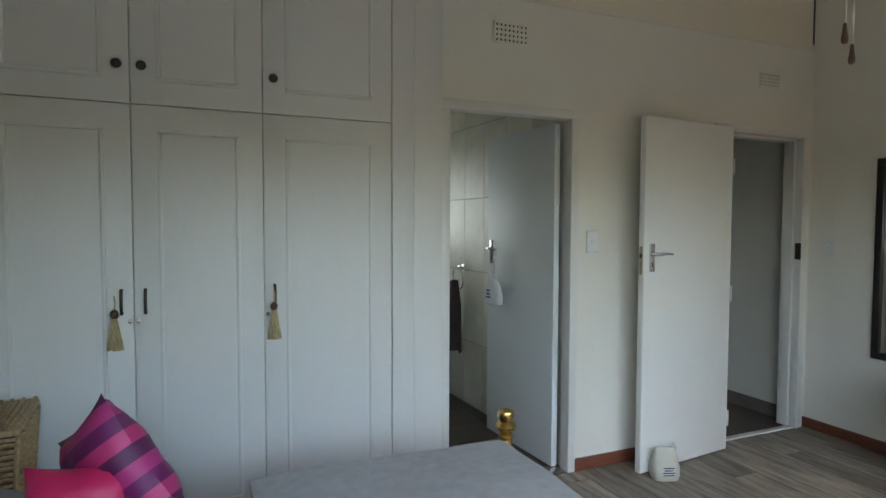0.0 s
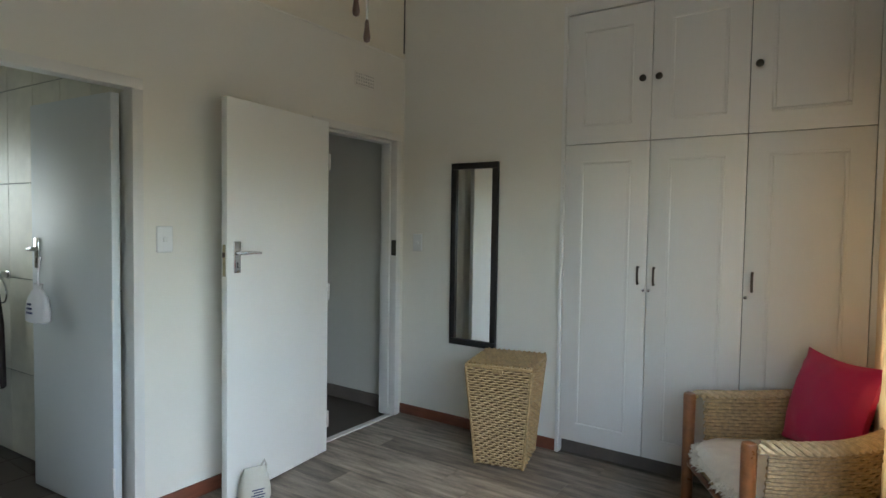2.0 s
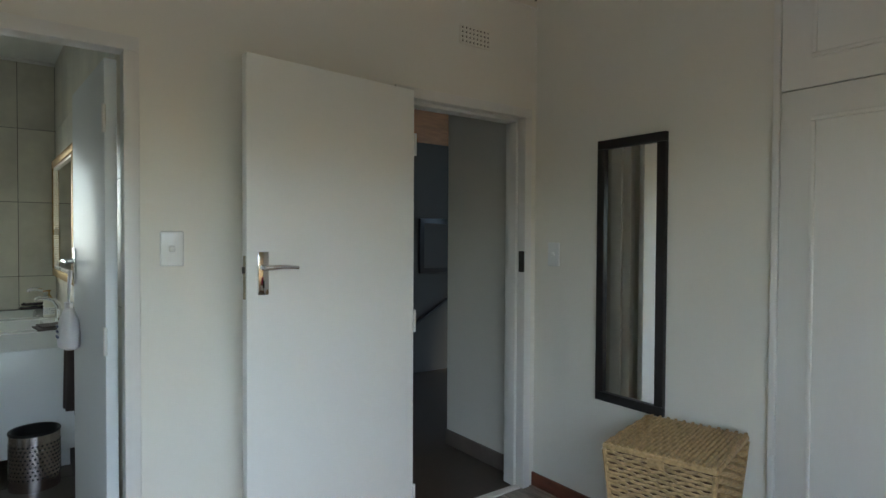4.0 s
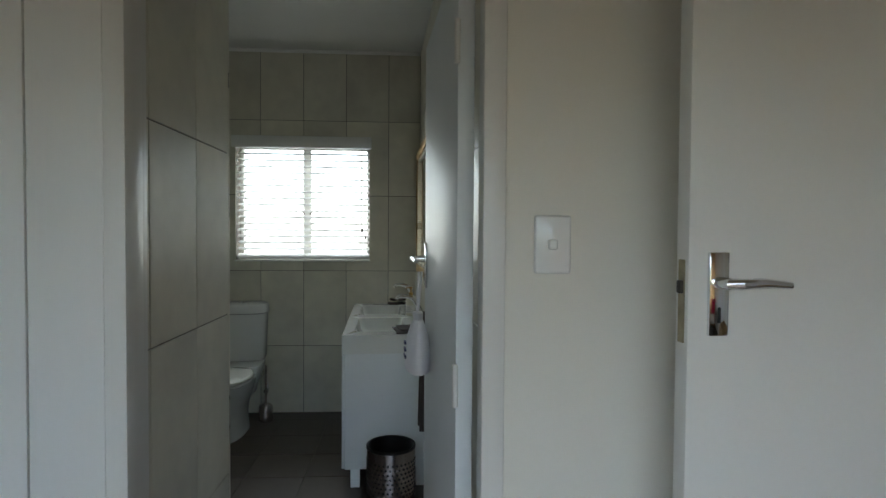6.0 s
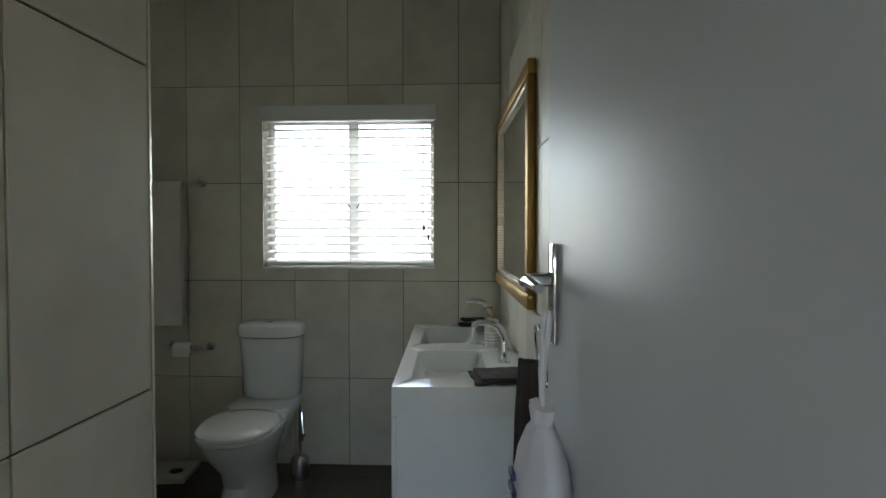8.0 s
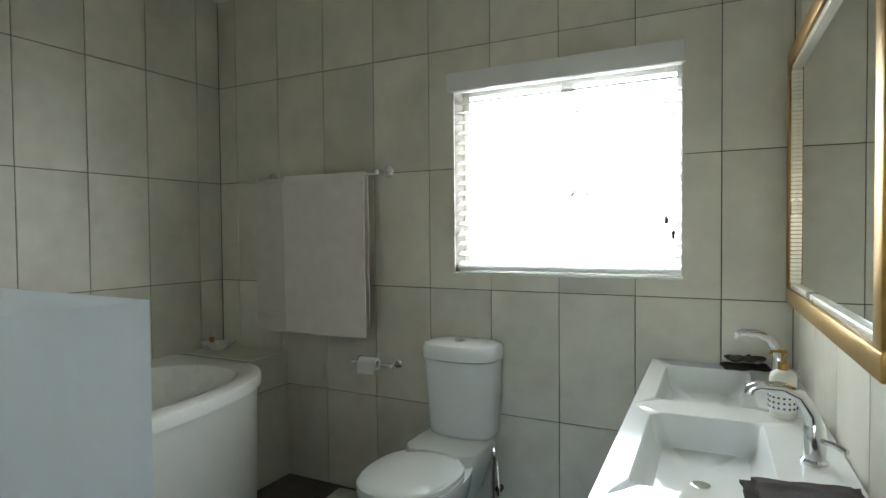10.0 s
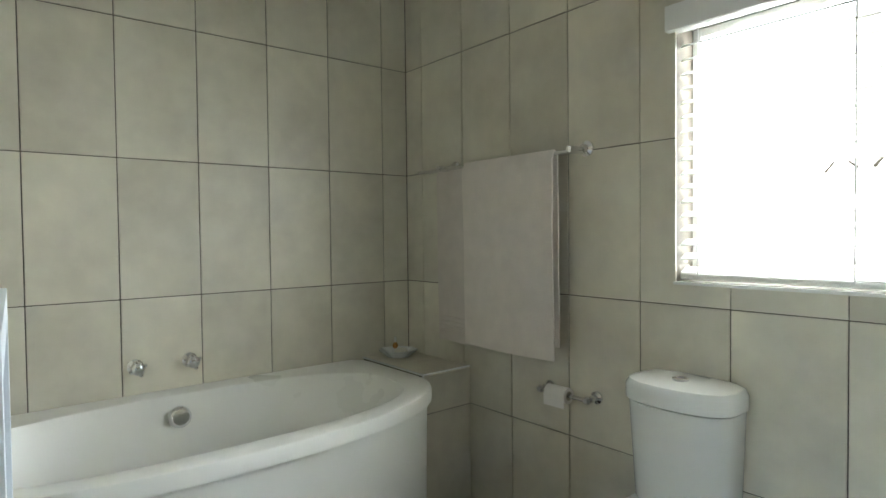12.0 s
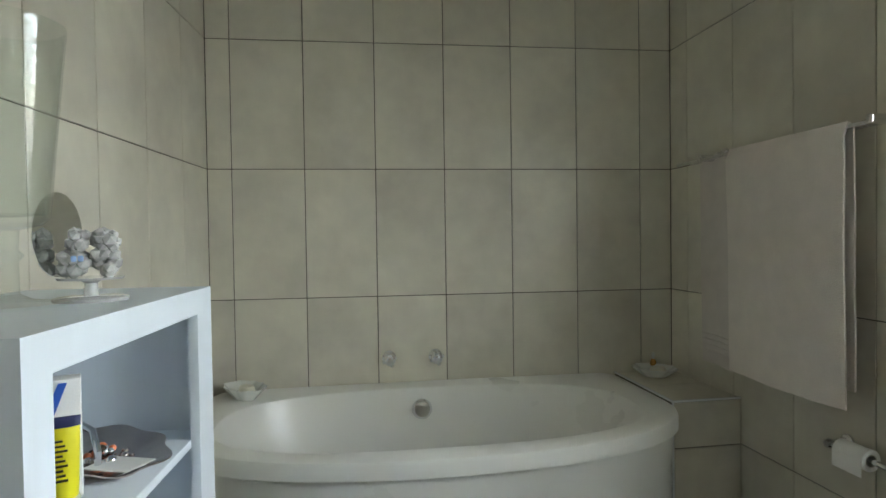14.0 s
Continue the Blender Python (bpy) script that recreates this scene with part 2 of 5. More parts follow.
def thing(name, m, label, category, group="", kind=""):
    ob = new(name)
    ob.empty_display_size = 0.05
    ob.matrix_world = m
    return tagged(ob, label, category, group, kind)


def structure(name, bm, mat, label, category="wall"):
    return tagged(part(name, bm, mat), label, category, kind="structure")


def box(bm, x0, y0, z0, x1, y1, z1, bevel=0.0, seg=2, m=None):
    r = bmesh.ops.create_cube(bm, size=1)
    v = r["verts"]
    mat = Matrix.Translation(((x0 + x1) / 2, (y0 + y1) / 2, (z0 + z1) / 2)) @ Matrix.Diagonal((abs(x1 - x0), abs(y1 - y0), abs(z1 - z0), 1))
    bmesh.ops.transform(bm, matrix=mat, verts=v)
    if bevel:
        e = list({ed for vv in v for ed in vv.link_edges})
        out = bmesh.ops.bevel(bm, geom=e, offset=bevel, segments=seg, affect="EDGES", profile=0.5)
        v = list({vv for f in out["faces"] for vv in f.verts} | {vv for vv in v if vv.is_valid})
    if m is not None:
        bmesh.ops.transform(bm, matrix=m, verts=v)
    return bm


def boxed(*a, **k):
    return box(bmesh.new(), *a, **k)


def loft(bm, rings, cap=(True, True), closed=False):
    """Skins a list of rings, each a list of as many points."""
    vs = [[bm.verts.new(p) for p in ring] for ring in rings]
    n = len(vs[0])
    pairs = list(zip(vs, vs[1:])) + ([(vs[-1], vs[0])] if closed else [])
    for a, b in pairs:
        for i in range(n):
            bm.faces.new((a[i], a[(i + 1) % n], b[(i + 1) % n], b[i]))
    if cap[0] and not closed:
        bm.faces.new(vs[0][::-1])
    if cap[1] and not closed:
        bm.faces.new(vs[-1])
    return bm


def oval(cx, cy, z, rx, ry, n=32, power=2.0):
    out = []
    for i in range(n):
        a = 2 * math.pi * i / n
        c, s = math.cos(a), math.sin(a)
        out.append((cx + rx * math.copysign(abs(c) ** (2 / power), c), cy + ry * math.copysign(abs(s) ** (2 / power), s), z))
    return out


def lathe(bm, profile, n=24, m=None, cap=(True, True)):
    rings = [oval(0, 0, z, max(r, 1e-4), max(r, 1e-4), n) for r, z in profile]
    before = set(bm.verts)
    loft(bm, rings, cap)
    if m is not None:
        bmesh.ops.transform(bm, matrix=m, verts=[v for v in bm.verts if v not in before])
    return bm


def turned(profile, n=24, m=None, cap=(True, True)):
    return lathe(bmesh.new(), profile, n, m, cap)


def tube(bm, pts, r, n=10, closed=False, radii=None):
    """A round bar along a line of points."""
    pts = [Vector(p) for p in pts]
    rings, up = [], None
    count = len(pts)
    for i, p in enumerate(pts):
        if closed:
            d = pts[(i + 1) % count] - pts[i - 1]
        else:
            d = pts[min(i + 1, count - 1)] - pts[max(i - 1, 0)]
        d.normalize()
        if up is None:
            up = d.orthogonal().normalized()
        up = (up - d * up.dot(d)).normalized()
        side = d.cross(up)
        rad = radii[i] if radii else r
        rings.append([p + (up * math.cos(2 * math.pi * k / n) + side * math.sin(2 * math.pi * k / n)) * rad for k in range(n)])
    return loft(bm, rings, closed=closed)


def tubed(pts, r, n=10, closed=False, radii=None):
    return tube(bmesh.new(), pts, r, n, closed, radii)


def arc(fn, a, b, n):
    return [fn(a + (b - a) * i / n) for i in range(n + 1)]


def sheet(bm, fn, nu, nv, thick):
    """A surface fn(u, v) with a thickness, u and v from 0 to 1."""
    top = [[Vector(fn(i / nu, j / nv)) for j in range(nv + 1)] for i in range(nu + 1)]
    nor = [[Vector() for _ in range(nv + 1)] for _ in range(nu + 1)]
    for i in range(nu + 1):
        for j in range(nv + 1):
            du = top[min(i + 1, nu)][j] - top[max(i - 1, 0)][j]
            dv = top[i][min(j + 1, nv)] - top[i][max(j - 1, 0)]
            nor[i][j] = du.cross(dv).normalized()
    a = [[bm.verts.new(top[i][j]) for j in range(nv + 1)] for i in range(nu + 1)]
    b = [[bm.verts.new(top[i][j] - nor[i][j] * thick) for j in range(nv + 1)] for i in range(nu + 1)]
    for i in range(nu):
        for j in range(nv):
            bm.faces.new((a[i][j], a[i + 1][j], a[i + 1][j + 1], a[i][j + 1]))
            bm.faces.new((b[i][j], b[i][j + 1], b[i + 1][j + 1], b[i + 1][j]))
    edge = [(i, 0) for i in range(nu + 1)] + [(nu, j) for j in range(1, nv + 1)] + [(i, nv) for i in range(nu - 1, -1, -1)] + [(0, j) for j in range(nv - 1, 0, -1)]
    for k in range(len(edge)):
        (i, j), (i2, j2) = edge[k], edge[(k + 1) % len(edge)]
        bm.faces.new((a[i][j], b[i][j], b[i2][j2], a[i2][j2]))
    return bm


def sheeted(fn, nu, nv, thick):
    return sheet(bmesh.new(), fn, nu, nv, thick)


def ripple(x, y, z=0.0, s=1.0):
    return noise.noise(Vector((x * s, y * s, z * s)))


# ---- bedroom shell ----
RX = 2.775          # bedroom's mirror wall
WY = -3.20          # bedroom's window wall
LX = -3.4           # bedroom's far side wall
LEDGE = 2.66        # the door wall steps back above this height
TOP = 3.45
D1 = (-0.004, 0.747, 2.038)     # bathroom doorway
D2 = (1.905, 2.683, 2.045)    # hall doorway
CL = -0.05                   # right end of the cupboard front on the door wall

bm = bmesh.new()
box(bm, LX - 0.1, 0, 0, D1[0] - 0.03, 0.11, LEDGE)
box(bm, D1[0] - 0.03, 0, D1[2] + 0.03, D1[1] + 0.03, 0.11, LEDGE)
box(bm, D1[1] + 0.03, 0, 0, D2[0] - 0.03, 0.11, LEDGE)
box(bm, D2[0] - 0.03, 0, D2[2] + 0.03, D2[1] + 0.03, 0.11, LEDGE)
box(bm, D2[1] + 0.03, 0, 0, RX, 0.11, LEDGE)
structure("wall_north", bm, M["plaster"], "off-white plastered bedroom wall with two doorways")
upper = boxed(LX, 0.007, LEDGE, RX, 0.11, TOP)
box(upper, RX, -0.002, LEDGE, RX + 0.09, 0.11, TOP)
structure("wall_north_upper", upper, M["plaster_high"], "cream upper wall set back above a ledge")
structure("trim", boxed(LX, -0.008, LEDGE - 0.012, RX, -0.0005, LEDGE, bevel=0.003), M["plaster"], "plastered ledge line under the upper wall")

bm = bmesh.new()
box(bm, RX, WY - 0.2, 0, RX + 0.12, -2.885, TOP)
box(bm, RX, -2.885, 2.81, RX + 0.12, -1.265, TOP)
box(bm, RX, -1.265, 0, RX + 0.12, 0.11, TOP)
box(bm, RX + 0.6, -2.95, 0, RX + 0.66, -1.2, 2.9)
structure("wall_east", bm, M["plaster"], "cream plastered bedroom wall beside fitted cupboards")
structure("wall_west", boxed(LX - 0.12, WY - 0.2, 0, LX, 0, TOP), M["plaster"], "plain cream plastered wall closing the bedroom")

# wall behind the walker, with a wide window
W0, W1, WZ0, WZ1 = -1.75, 2.62, 0.85, 2.18
bm = bmesh.new()
box(bm, LX, WY - 0.2, 0, W0, WY, TOP)
box(bm, W1, WY - 0.2, 0, RX, WY, TOP)
box(bm, W0, WY - 0.2, 0, W1, WY, WZ0)
box(bm, W0, WY - 0.2, WZ1, W1, WY, TOP)
structure("wall_south", bm, M["plaster"], "plain cream wall with a wide window")
# ceiling is out of view; its beige sets the bounce on the upper walls
structure("ceiling", boxed(LX - 0.12, WY - 0.2, TOP, RX + 0.66, 0.11, TOP + 0.1), M["bed_ceiling"], "unseen beige bedroom ceiling that bounces light", "ceiling")
bed_window = thing("window_1", pose(0, WY - 0.1, 0), "wide white framed bedroom window", "window", kind="structure")
bm = bmesh.new()
for x in (W0 + 0.02, (2 * W0 + W1) / 3, (W0 + 2 * W1) / 3, W1 - 0.02):
    box(bm, x - 0.02, -0.02, WZ0, x + 0.02, 0.02, WZ1)
for z in (WZ0 + 0.02, WZ1 - 0.02):
    box(bm, W0, -0.018, z - 0.02, W1, 0.018, z + 0.02)
part("window_frame", bm, M["window_frame"], bed_window)

# screed under the planks
structure("floor", boxed(LX, WY - 0.02, -0.06, RX + 0.6, 0.03, -0.012), M["grout"], "dark underlay below grey-brown laminate planks", "floor")

# skirtings
for x0, y0, x1, y1 in ((D1[1] + 0.045, -0.014, D2[0] - 0.05, 0.0), (RX - 0.014, -1.27, RX, 0.0)):
    structure("baseboard", boxed(x0, y0, 0, x1, y1, 0.075, bevel=0.004), M["skirting"], "reddish-brown varnished wooden skirting board", "baseboard")


def door_frame(name, x0, x1, z1, label, inward):
    """A pressed steel frame round a doorway; inward: the leaf's rebate is on the far side."""
    f = thing(name, pose(0, 0, 0), label, "door frame", kind="structure")
    w, d = 0.05, 0.014
    ya, yb = (0.07, 0.126) if inward else (-d, 0.045)
    yc, yd = (-d, 0.07) if inward else (0.045, 0.126)
    r = 0.016
    for s, xa in ((-1, x0), (1, x1)):
        bm = bmesh.new()
        if inward:
            box(bm, xa, yc, 0, xa + s * w, yd, z1, bevel=0.003)
            box(bm, xa + s * r, ya, 0, xa + s * w, yb, z1, bevel=0.002)
        else:
            box(bm, xa, ya, 0, xa + s * w, yb, z1, bevel=0.003)
            box(bm, xa - s * r, yc, 0, xa + s * w, yd, z1, bevel=0.002)
        part("jamb", bm, M["frame_paint"], f)
    bm = bmesh.new()
    if inward:
        box(bm, x0 - w, yc, z1, x1 + w, yd, z1 + w, bevel=0.003)
        box(bm, x0 - w, ya, z1 + r, x1 + w, yb, z1 + w, bevel=0.002)
    else:
        box(bm, x0 - w, ya, z1, x1 + w, yb, z1 + w, bevel=0.003)
        box(bm, x0 - w, yc, z1 - r, x1 + w, yd, z1 + w, bevel=0.002)
    part("head", bm, M["frame_paint"], f)
    return f


f1 = door_frame("door_frame_1", *D1, "grey-white painted steel frame of the bathroom doorway", True)
part("strike_plate", boxed(D1[0] - 0.0165, 0.082, 1.165, D1[0] - 0.0135, 0.098, 1.275, bevel=0.001), M["dark_metal"], f1, "dark metal strike plate")
f2 = door_frame("door_frame_2", *D2, "grey-white painted steel frame of the hall doorway", False)
part("strike_plate", boxed(D2[1] - 0.004, -0.012, 1.20, D2[1] + 0.001, 0.03, 1.315, bevel=0.001), M["dark_metal"], f2, "dark metal strike plate")
structure("threshold_1", boxed(D1[0], 0.0, -0.012, D1[1], 0.115, 0.006, bevel=0.003), M["steel"], "worn metal strip on the bathroom threshold", "threshold")
structure("threshold_2", boxed(D2[0], 0.0, -0.012, D2[1], 0.05, 0.006, bevel=0.003), M["frame_paint"], "pale strip on the hall threshold", "threshold")


def lever(parent, x, y, z, face, reach, key=True):
    """A chrome lever handle on its plate; face: which way it stands off, reach: which way the lever points."""
    plate = part("handle_plate", boxed(x - 0.021, min(y, y + face * 0.009), z - 0.08, x + 0.021, max(y, y + face * 0.009), z + 0.08, bevel=0.003), M["chrome"], parent, "chrome lock plate")
    pts = [(x, y + face * 0.008, z + 0.022), (x, y + face * 0.04, z + 0.022), (x + reach * 0.015, y + face * 0.052, z + 0.022),
           (x + reach * 0.06, y + face * 0.052, z + 0.024), (x + reach * 0.12, y + face * 0.048, z + 0.019)]
    part("lever", tubed(pts, 0.009, 12, radii=[0.012, 0.011, 0.0105, 0.0095, 0.007]), M["chrome"], plate)
    part("keyhole", boxed(x - 0.003, y + face * 0.0085, z - 0.055, x + 0.003, y + face * 0.0105, z - 0.025, bevel=0.001), M["black"], plate)
    return plate


def door_leaf(name, hinge, ang, length, height, mat, label, side):
    """A flush door leaf; local x runs from the hinge to the lock."""
    d = thing(name, pose(hinge[0], hinge[1], 0.008, 0, 0, ang), label, "door", kind="structure")
    leaf = part("leaf", boxed(0, -0.02, 0, length, 0.02, height, bevel=0.0025), mat, d)
    lock = part("lock_edge", boxed(length - 0.0005, -0.010, 1.15, length + 0.0015, 0.010, 1.31), M["worn_brass"], d, "worn brass lock faceplate")
    part("latch", boxed(length, -0.007, 1.245, length + 0.008, 0.007, 1.27, bevel=0.002), M["dark_metal"], lock)
    for z in (0.2, 1.0, 1.8):
        part("hinge", tubed([(-0.004, side * 0.022, z - 0.05), (-0.004, side * 0.022, z + 0.05)], 0.007), M["frame_paint"], d)
    lever(d, length - 0.06, -0.02, 1.245, -1, -1)
    lever(d, length - 0.06, 0.02, 1.245, 1, -1)
    return d


# bedroom door swung right back towards the wall, bathroom door open inwards
hx, hy = 1.893, -0.088
ang = math.degrees(math.atan2(-0.178 - hy, 1.112 - hx))
bed_door = door_leaf("door_2", (hx, hy), ang, 0.786, 2.045, M["door_paint"], "white flush bedroom door standing wide open against the wall", 1)
hx, hy = 0.718, 0.085
ang = math.degrees(math.atan2(0.81 - hy, 0.668 - hx))
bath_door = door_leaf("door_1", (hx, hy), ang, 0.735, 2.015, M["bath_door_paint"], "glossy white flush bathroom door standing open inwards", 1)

# ---- bathroom shell ----
BL, BB, BT = -2.229, 3.133, 2.715
NX, NY = -0.046, 0.83           # end of the partition
BS = -2.294                      # bath wall at the partition
PY = 1.033                       # partition's far end at the bath wall
VX0, VX1 = 0.828, 0.677          # vanity wall, at the door wall and at the window wall
WIN = (-0.692, 0.300, 1.152, 2.02)


def bath_x(y):
    """The bath wall's face, which runs slightly out of square."""
    return BL + (BS - BL) * (BB - y) / (BB - PY)


def slab(pts, z0, z1):
    """An upright block over a plan outline."""
    b = bmesh.new()
    return loft(b, [[(x, y, z0) for x, y in pts], [(x, y, z1) for x, y in pts]])


structure("bath_wall_west", slab([(bath_x(0.9) - 0.006, 0.9), (bath_x(BB + 0.2) - 0.006, BB + 0.2), (BL - 0.2, BB + 0.2), (BL - 0.2, 0.9)], 0, BT), M["grout"], "grouted bathroom wall behind the bath")
structure("partition_wall", slab([(NX - 0.006, 0.11), (NX - 0.006, NY - 0.006), (BS - 0.006, PY - 0.006), (BS - 0.006, 0.11)], 0, BT), M["grout"], "tiled partition between bathroom and cupboards")
structure("bath_wall_east", slab([(VX0 + 0.006, 0.11), (VX0 + 0.12, 0.11), (VX1 + 0.12, BB + 0.2), (VX1 + 0.006, BB + 0.2)], 0, BT), M["grout"], "grouted bathroom wall behind the washbasins")
bm = bmesh.new()
y0, y1 = BB + 0.006, BB + 0.2
box(bm, BL - 0.006, y0, 0, WIN[0], y1, BT)
box(bm, WIN[1], y0, 0, VX1 + 0.006, y1, BT)
box(bm, WIN[0], y0, 0, WIN[1], y1, WIN[2])
box(bm, WIN[0], y0, WIN[3], WIN[1], y1, BT)
structure("bath_wall_north", bm, M["grout"], "grouted bathroom wall with a window")
structure("bath_ceiling", boxed(BL - 0.15, 0.11, BT, VX0 + 0.1, BB + 0.2, BT + 0.08), M["ceiling"], "white bathroom ceiling", "ceiling")
bm = bmesh.new()
box(bm, BL, BB - 0.03, BT - 0.022, VX1, BB, BT, bevel=0.006)
structure("trim", bm, M["ceiling"], "narrow white cornice over the window wall", "trim")
structure("bath_floor", boxed(BL - 0.15, 0.112, -0.06, VX0 + 0.1, BB + 0.19, -0.0062), M["grout"], "dark grout bed of the bathroom floor", "floor")

# ---- hall ----
structure("hall_wall_east", boxed(2.765, 0.11, 0, 2.88, 0.80, 2.7), M["hall_paint"], "pale grey hall wall beside the doorway")
structure("hall_skirting", boxed(2.75, 0.128, 0, 2.765, 0.80, 0.10, bevel=0.004), M["plinth"], "dark brown hall skirting", "baseboard")
structure("hall_wall_west", boxed(1.30, 0.11, 0, 1.40, 2.7, 3.2), M["hall_paint"], "plain hall wall")
# this wall carries the hall's shade in its base colour
structure("hall_wall_north", boxed(1.30, 2.6, 0, 5.0, 2.7, 2.35), M["hall_shaded"], "hall wall with a picture, its dimness put into the colour")
structure("hall_gable", boxed(1.30, 2.62, 2.35, 5.0, 2.7, 3.2), M["orange_wood"], "orange-brown wall above the stair")
# unseen enclosure added against stray sky; a gap at the end admits daylight
structure("hall_wall_far", boxed(5.0, 1.1, 0, 5.1, 2.7, 3.2), M["hall_shaded"], "unseen end wall of the hall in a shade colour")
structure("hall_ceiling", boxed(1.30, 0.11, 3.2, 5.1, 2.7, 3.3), M["hall_shaded"], "unseen hall ceiling in a shade colour", "ceiling")
structure("hall_wall_south", boxed(2.766, 0.0, 2.7, 5.1, 0.2, 3.2), M["hall_shaded"], "unseen wall added over the hall to keep out the sky")
structure("hall_wall_side", boxed(2.88, 0.0, 0, 5.1, 0.2, 2.7), M["hall_shaded"], "unseen hall side wall in a shade colour")
structure("hall_floor", boxed(1.30, 0.05, -0.06, 5.0, 2.7, 0.0), M["floor_tile"], "dark brown hall floor", "floor")

# ---- outside ----
bm = bmesh.new()
box(bm, -60, -60, -0.5, 60, 60, -0.25)
structure("ground", bm, M["paving"], "reddish brick paving round the house", "ground")
# unseen hedge, added to cut off the low sky from the bedroom window
rnd = random.Random(4)
bm = bmesh.new()
for i in range(560):
    x, z = rnd.uniform(-16, 16), rnd.uniform(-0.2, 3.0)
    y = -11 - rnd.uniform(0, 1.4)
    s = rnd.uniform(0.25, 0.55)
    bmesh.ops.create_icosphere(bm, subdivisions=1, radius=s, matrix=pose(x, y, z, rnd.uniform(0, 180), rnd.uniform(0, 180), 0) @ Matrix.Diagonal((1, 0.7, 0.8, 1)))
tagged(part("hedge", bm, M["leaf"]), "unseen green hedge added to block the low sky", "hedge", kind="stuff")

# ---- bedroom cupboards ----
def cupboard_door(parent, m, w, h, knob=None, handle=None, panel=0.1):
    """A flush painted door with a moulded panel; local x across, z up, front at y = 0 facing -y."""
    d = part("door", boxed(0.002, 0, 0.002, w - 0.002, 0.02, h - 0.002, bevel=0.003), M["cupboard"], parent)
    d.matrix_basis = m
    p = panel
    bm = bmesh.new()
    r = 0.0085
    for x0, z0, x1, z1 in ((p, p, w - p, p + 2 * r), (p, h - p - 2 * r, w - p, h - p), (p, p + 2 * r, p + 2 * r, h - p - 2 * r), (w - p - 2 * r, p + 2 * r, w - p, h - p - 2 * r)):
        box(bm, x0, -0.008, z0, x1, 0.004, z1, bevel=0.0045)
    part("moulding", bm, M["cupboard"], d)
    if knob:
        prof = [(0.011, 0.0), (0.009, 0.006), (0.007, 0.012), (0.013, 0.018), (0.019, 0.023), (0.02, 0.028), (0.015, 0.034), (0.004, 0.037)]
        part("knob", turned(prof, 18, pose(knob[0], 0, knob[1], 90, 0, 0)), M["knob"], d, "dark bronze round knob")
    if handle:
        x, z = handle
        pts = [(x, 0.0, z - 0.048), (x, -0.02, z - 0.05), (x, -0.026, z - 0.03), (x, -0.027, z), (x, -0.026, z + 0.03), (x, -0.02, z + 0.05), (x, 0.0, z + 0.048)]
        part("handle", tubed(pts, 0.0065, 10), M["knob"], d, "slim dark metal pull handle")
        part("lock", turned([(0.009, 0), (0.009, 0.005), (0.003, 0.006)], 14, pose(x + (0.03 if x > w / 2 else -0.03), 0, z - 0.085, 90, 0, 0)), M["chrome"], d)
    return d


def wardrobe(name, m, label, bounds, z0, zs, z1, knob_sides, knob_dz, pads, handle_z):
    """A built-in cupboard unit: doors below, lockers above, in local x along the wall, front facing -y."""
    out = []
    for i, (a, b) in enumerate(zip(bounds, bounds[1:])):
        u = thing(name, m @ pose(a, 0, 0), label, "cupboard", group="fitted cupboards")
        w = b - a
        bm = bmesh.new()
        box(bm, 0, 0.021, z0 - 0.004, 0.018, 0.1, z1)
        box(bm, w - 0.018, 0.021, z0 - 0.004, w, 0.1, z1)
        box(bm, 0.018, 0.07, 0, w - 0.018, 0.1, z1)
        box(bm, 0, 0.021, z1 - 0.02, w, 0.1, z1 + 0.004)
        # carcass is near black so the door joints look shaded
        part("carcass", bm, M["gap"], u)
        part("plinth", boxed(0, 0.05, 0, w, 0.069, z0 - 0.006), M["plinth"], u)
        side = knob_sides[i]
        kx = 0.045 if side < 0 else w - 0.045
        cupboard_door(u, pose(0, 0, z0), w, zs - z0, None, (kx, handle_z - z0), pads)
        cupboard_door(u, pose(0, 0, zs), w, z1 - zs, (kx, knob_dz), None, pads)
        out.append(u)
    return out


# on the door wall: bounds run left to right
wardrobe("cupboard", pose(0, -0.018, 0), "white painted fitted cupboard with moulded panel doors and a locker above",
         (-2.55, -2.005, -1.46, -0.932, -0.320), 0.09, 1.938, 2.80, (1, 1, -1, -1), 0.155, 0.1, 1.112)
pil = thing("pilaster", pose(0, 0, 0), "white painted panel closing the cupboard row", "panel", kind="structure")
part("board", boxed(-0.318, -0.020, 0, -0.203, 0.0, TOP - 0.35, bevel=0.002), M["cupboard"], pil)
part("board", boxed(-0.201, -0.016, 0, D1[0] - 0.044, 0.0, LEDGE, bevel=0.002), M["cupboard"], pil)
structure("cupboard_header", boxed(LX, -0.018, 2.803, -0.319, 0.0, TOP, bevel=0.002), M["cupboard"], "white painted board above the cupboards", "panel")
structure("cupboard_end", boxed(LX, -0.018, 0, -2.552, 0.0, 2.8, bevel=0.002), M["cupboard"], "white painted board beside the cupboards", "panel")
# on the mirror wall: local x runs towards -y
EAST = pose(RX - 0.014, 0, 0, 0, 0, -90)
wardrobe("cupboard", EAST, "white painted fitted cupboard with moulded panel doors beside the curtain",
         (1.29, 1.803, 2.303, 2.85), 0.09, 1.938, 2.727, (1, -1, -1), 0.352, 0.105, 1.158)
u = thing("cupboard_frame", EAST, "white painted surround of the fitted cupboards", "frame", kind="structure")
part("side_rail", boxed(1.265, -0.006, 0, 1.289, 0.10, 2.81, bevel=0.003), M["cupboard"], u)
part("side_rail", boxed(2.851, -0.006, 0, 2.888, 0.10, 2.7305, bevel=0.003), M["cupboard"], u)
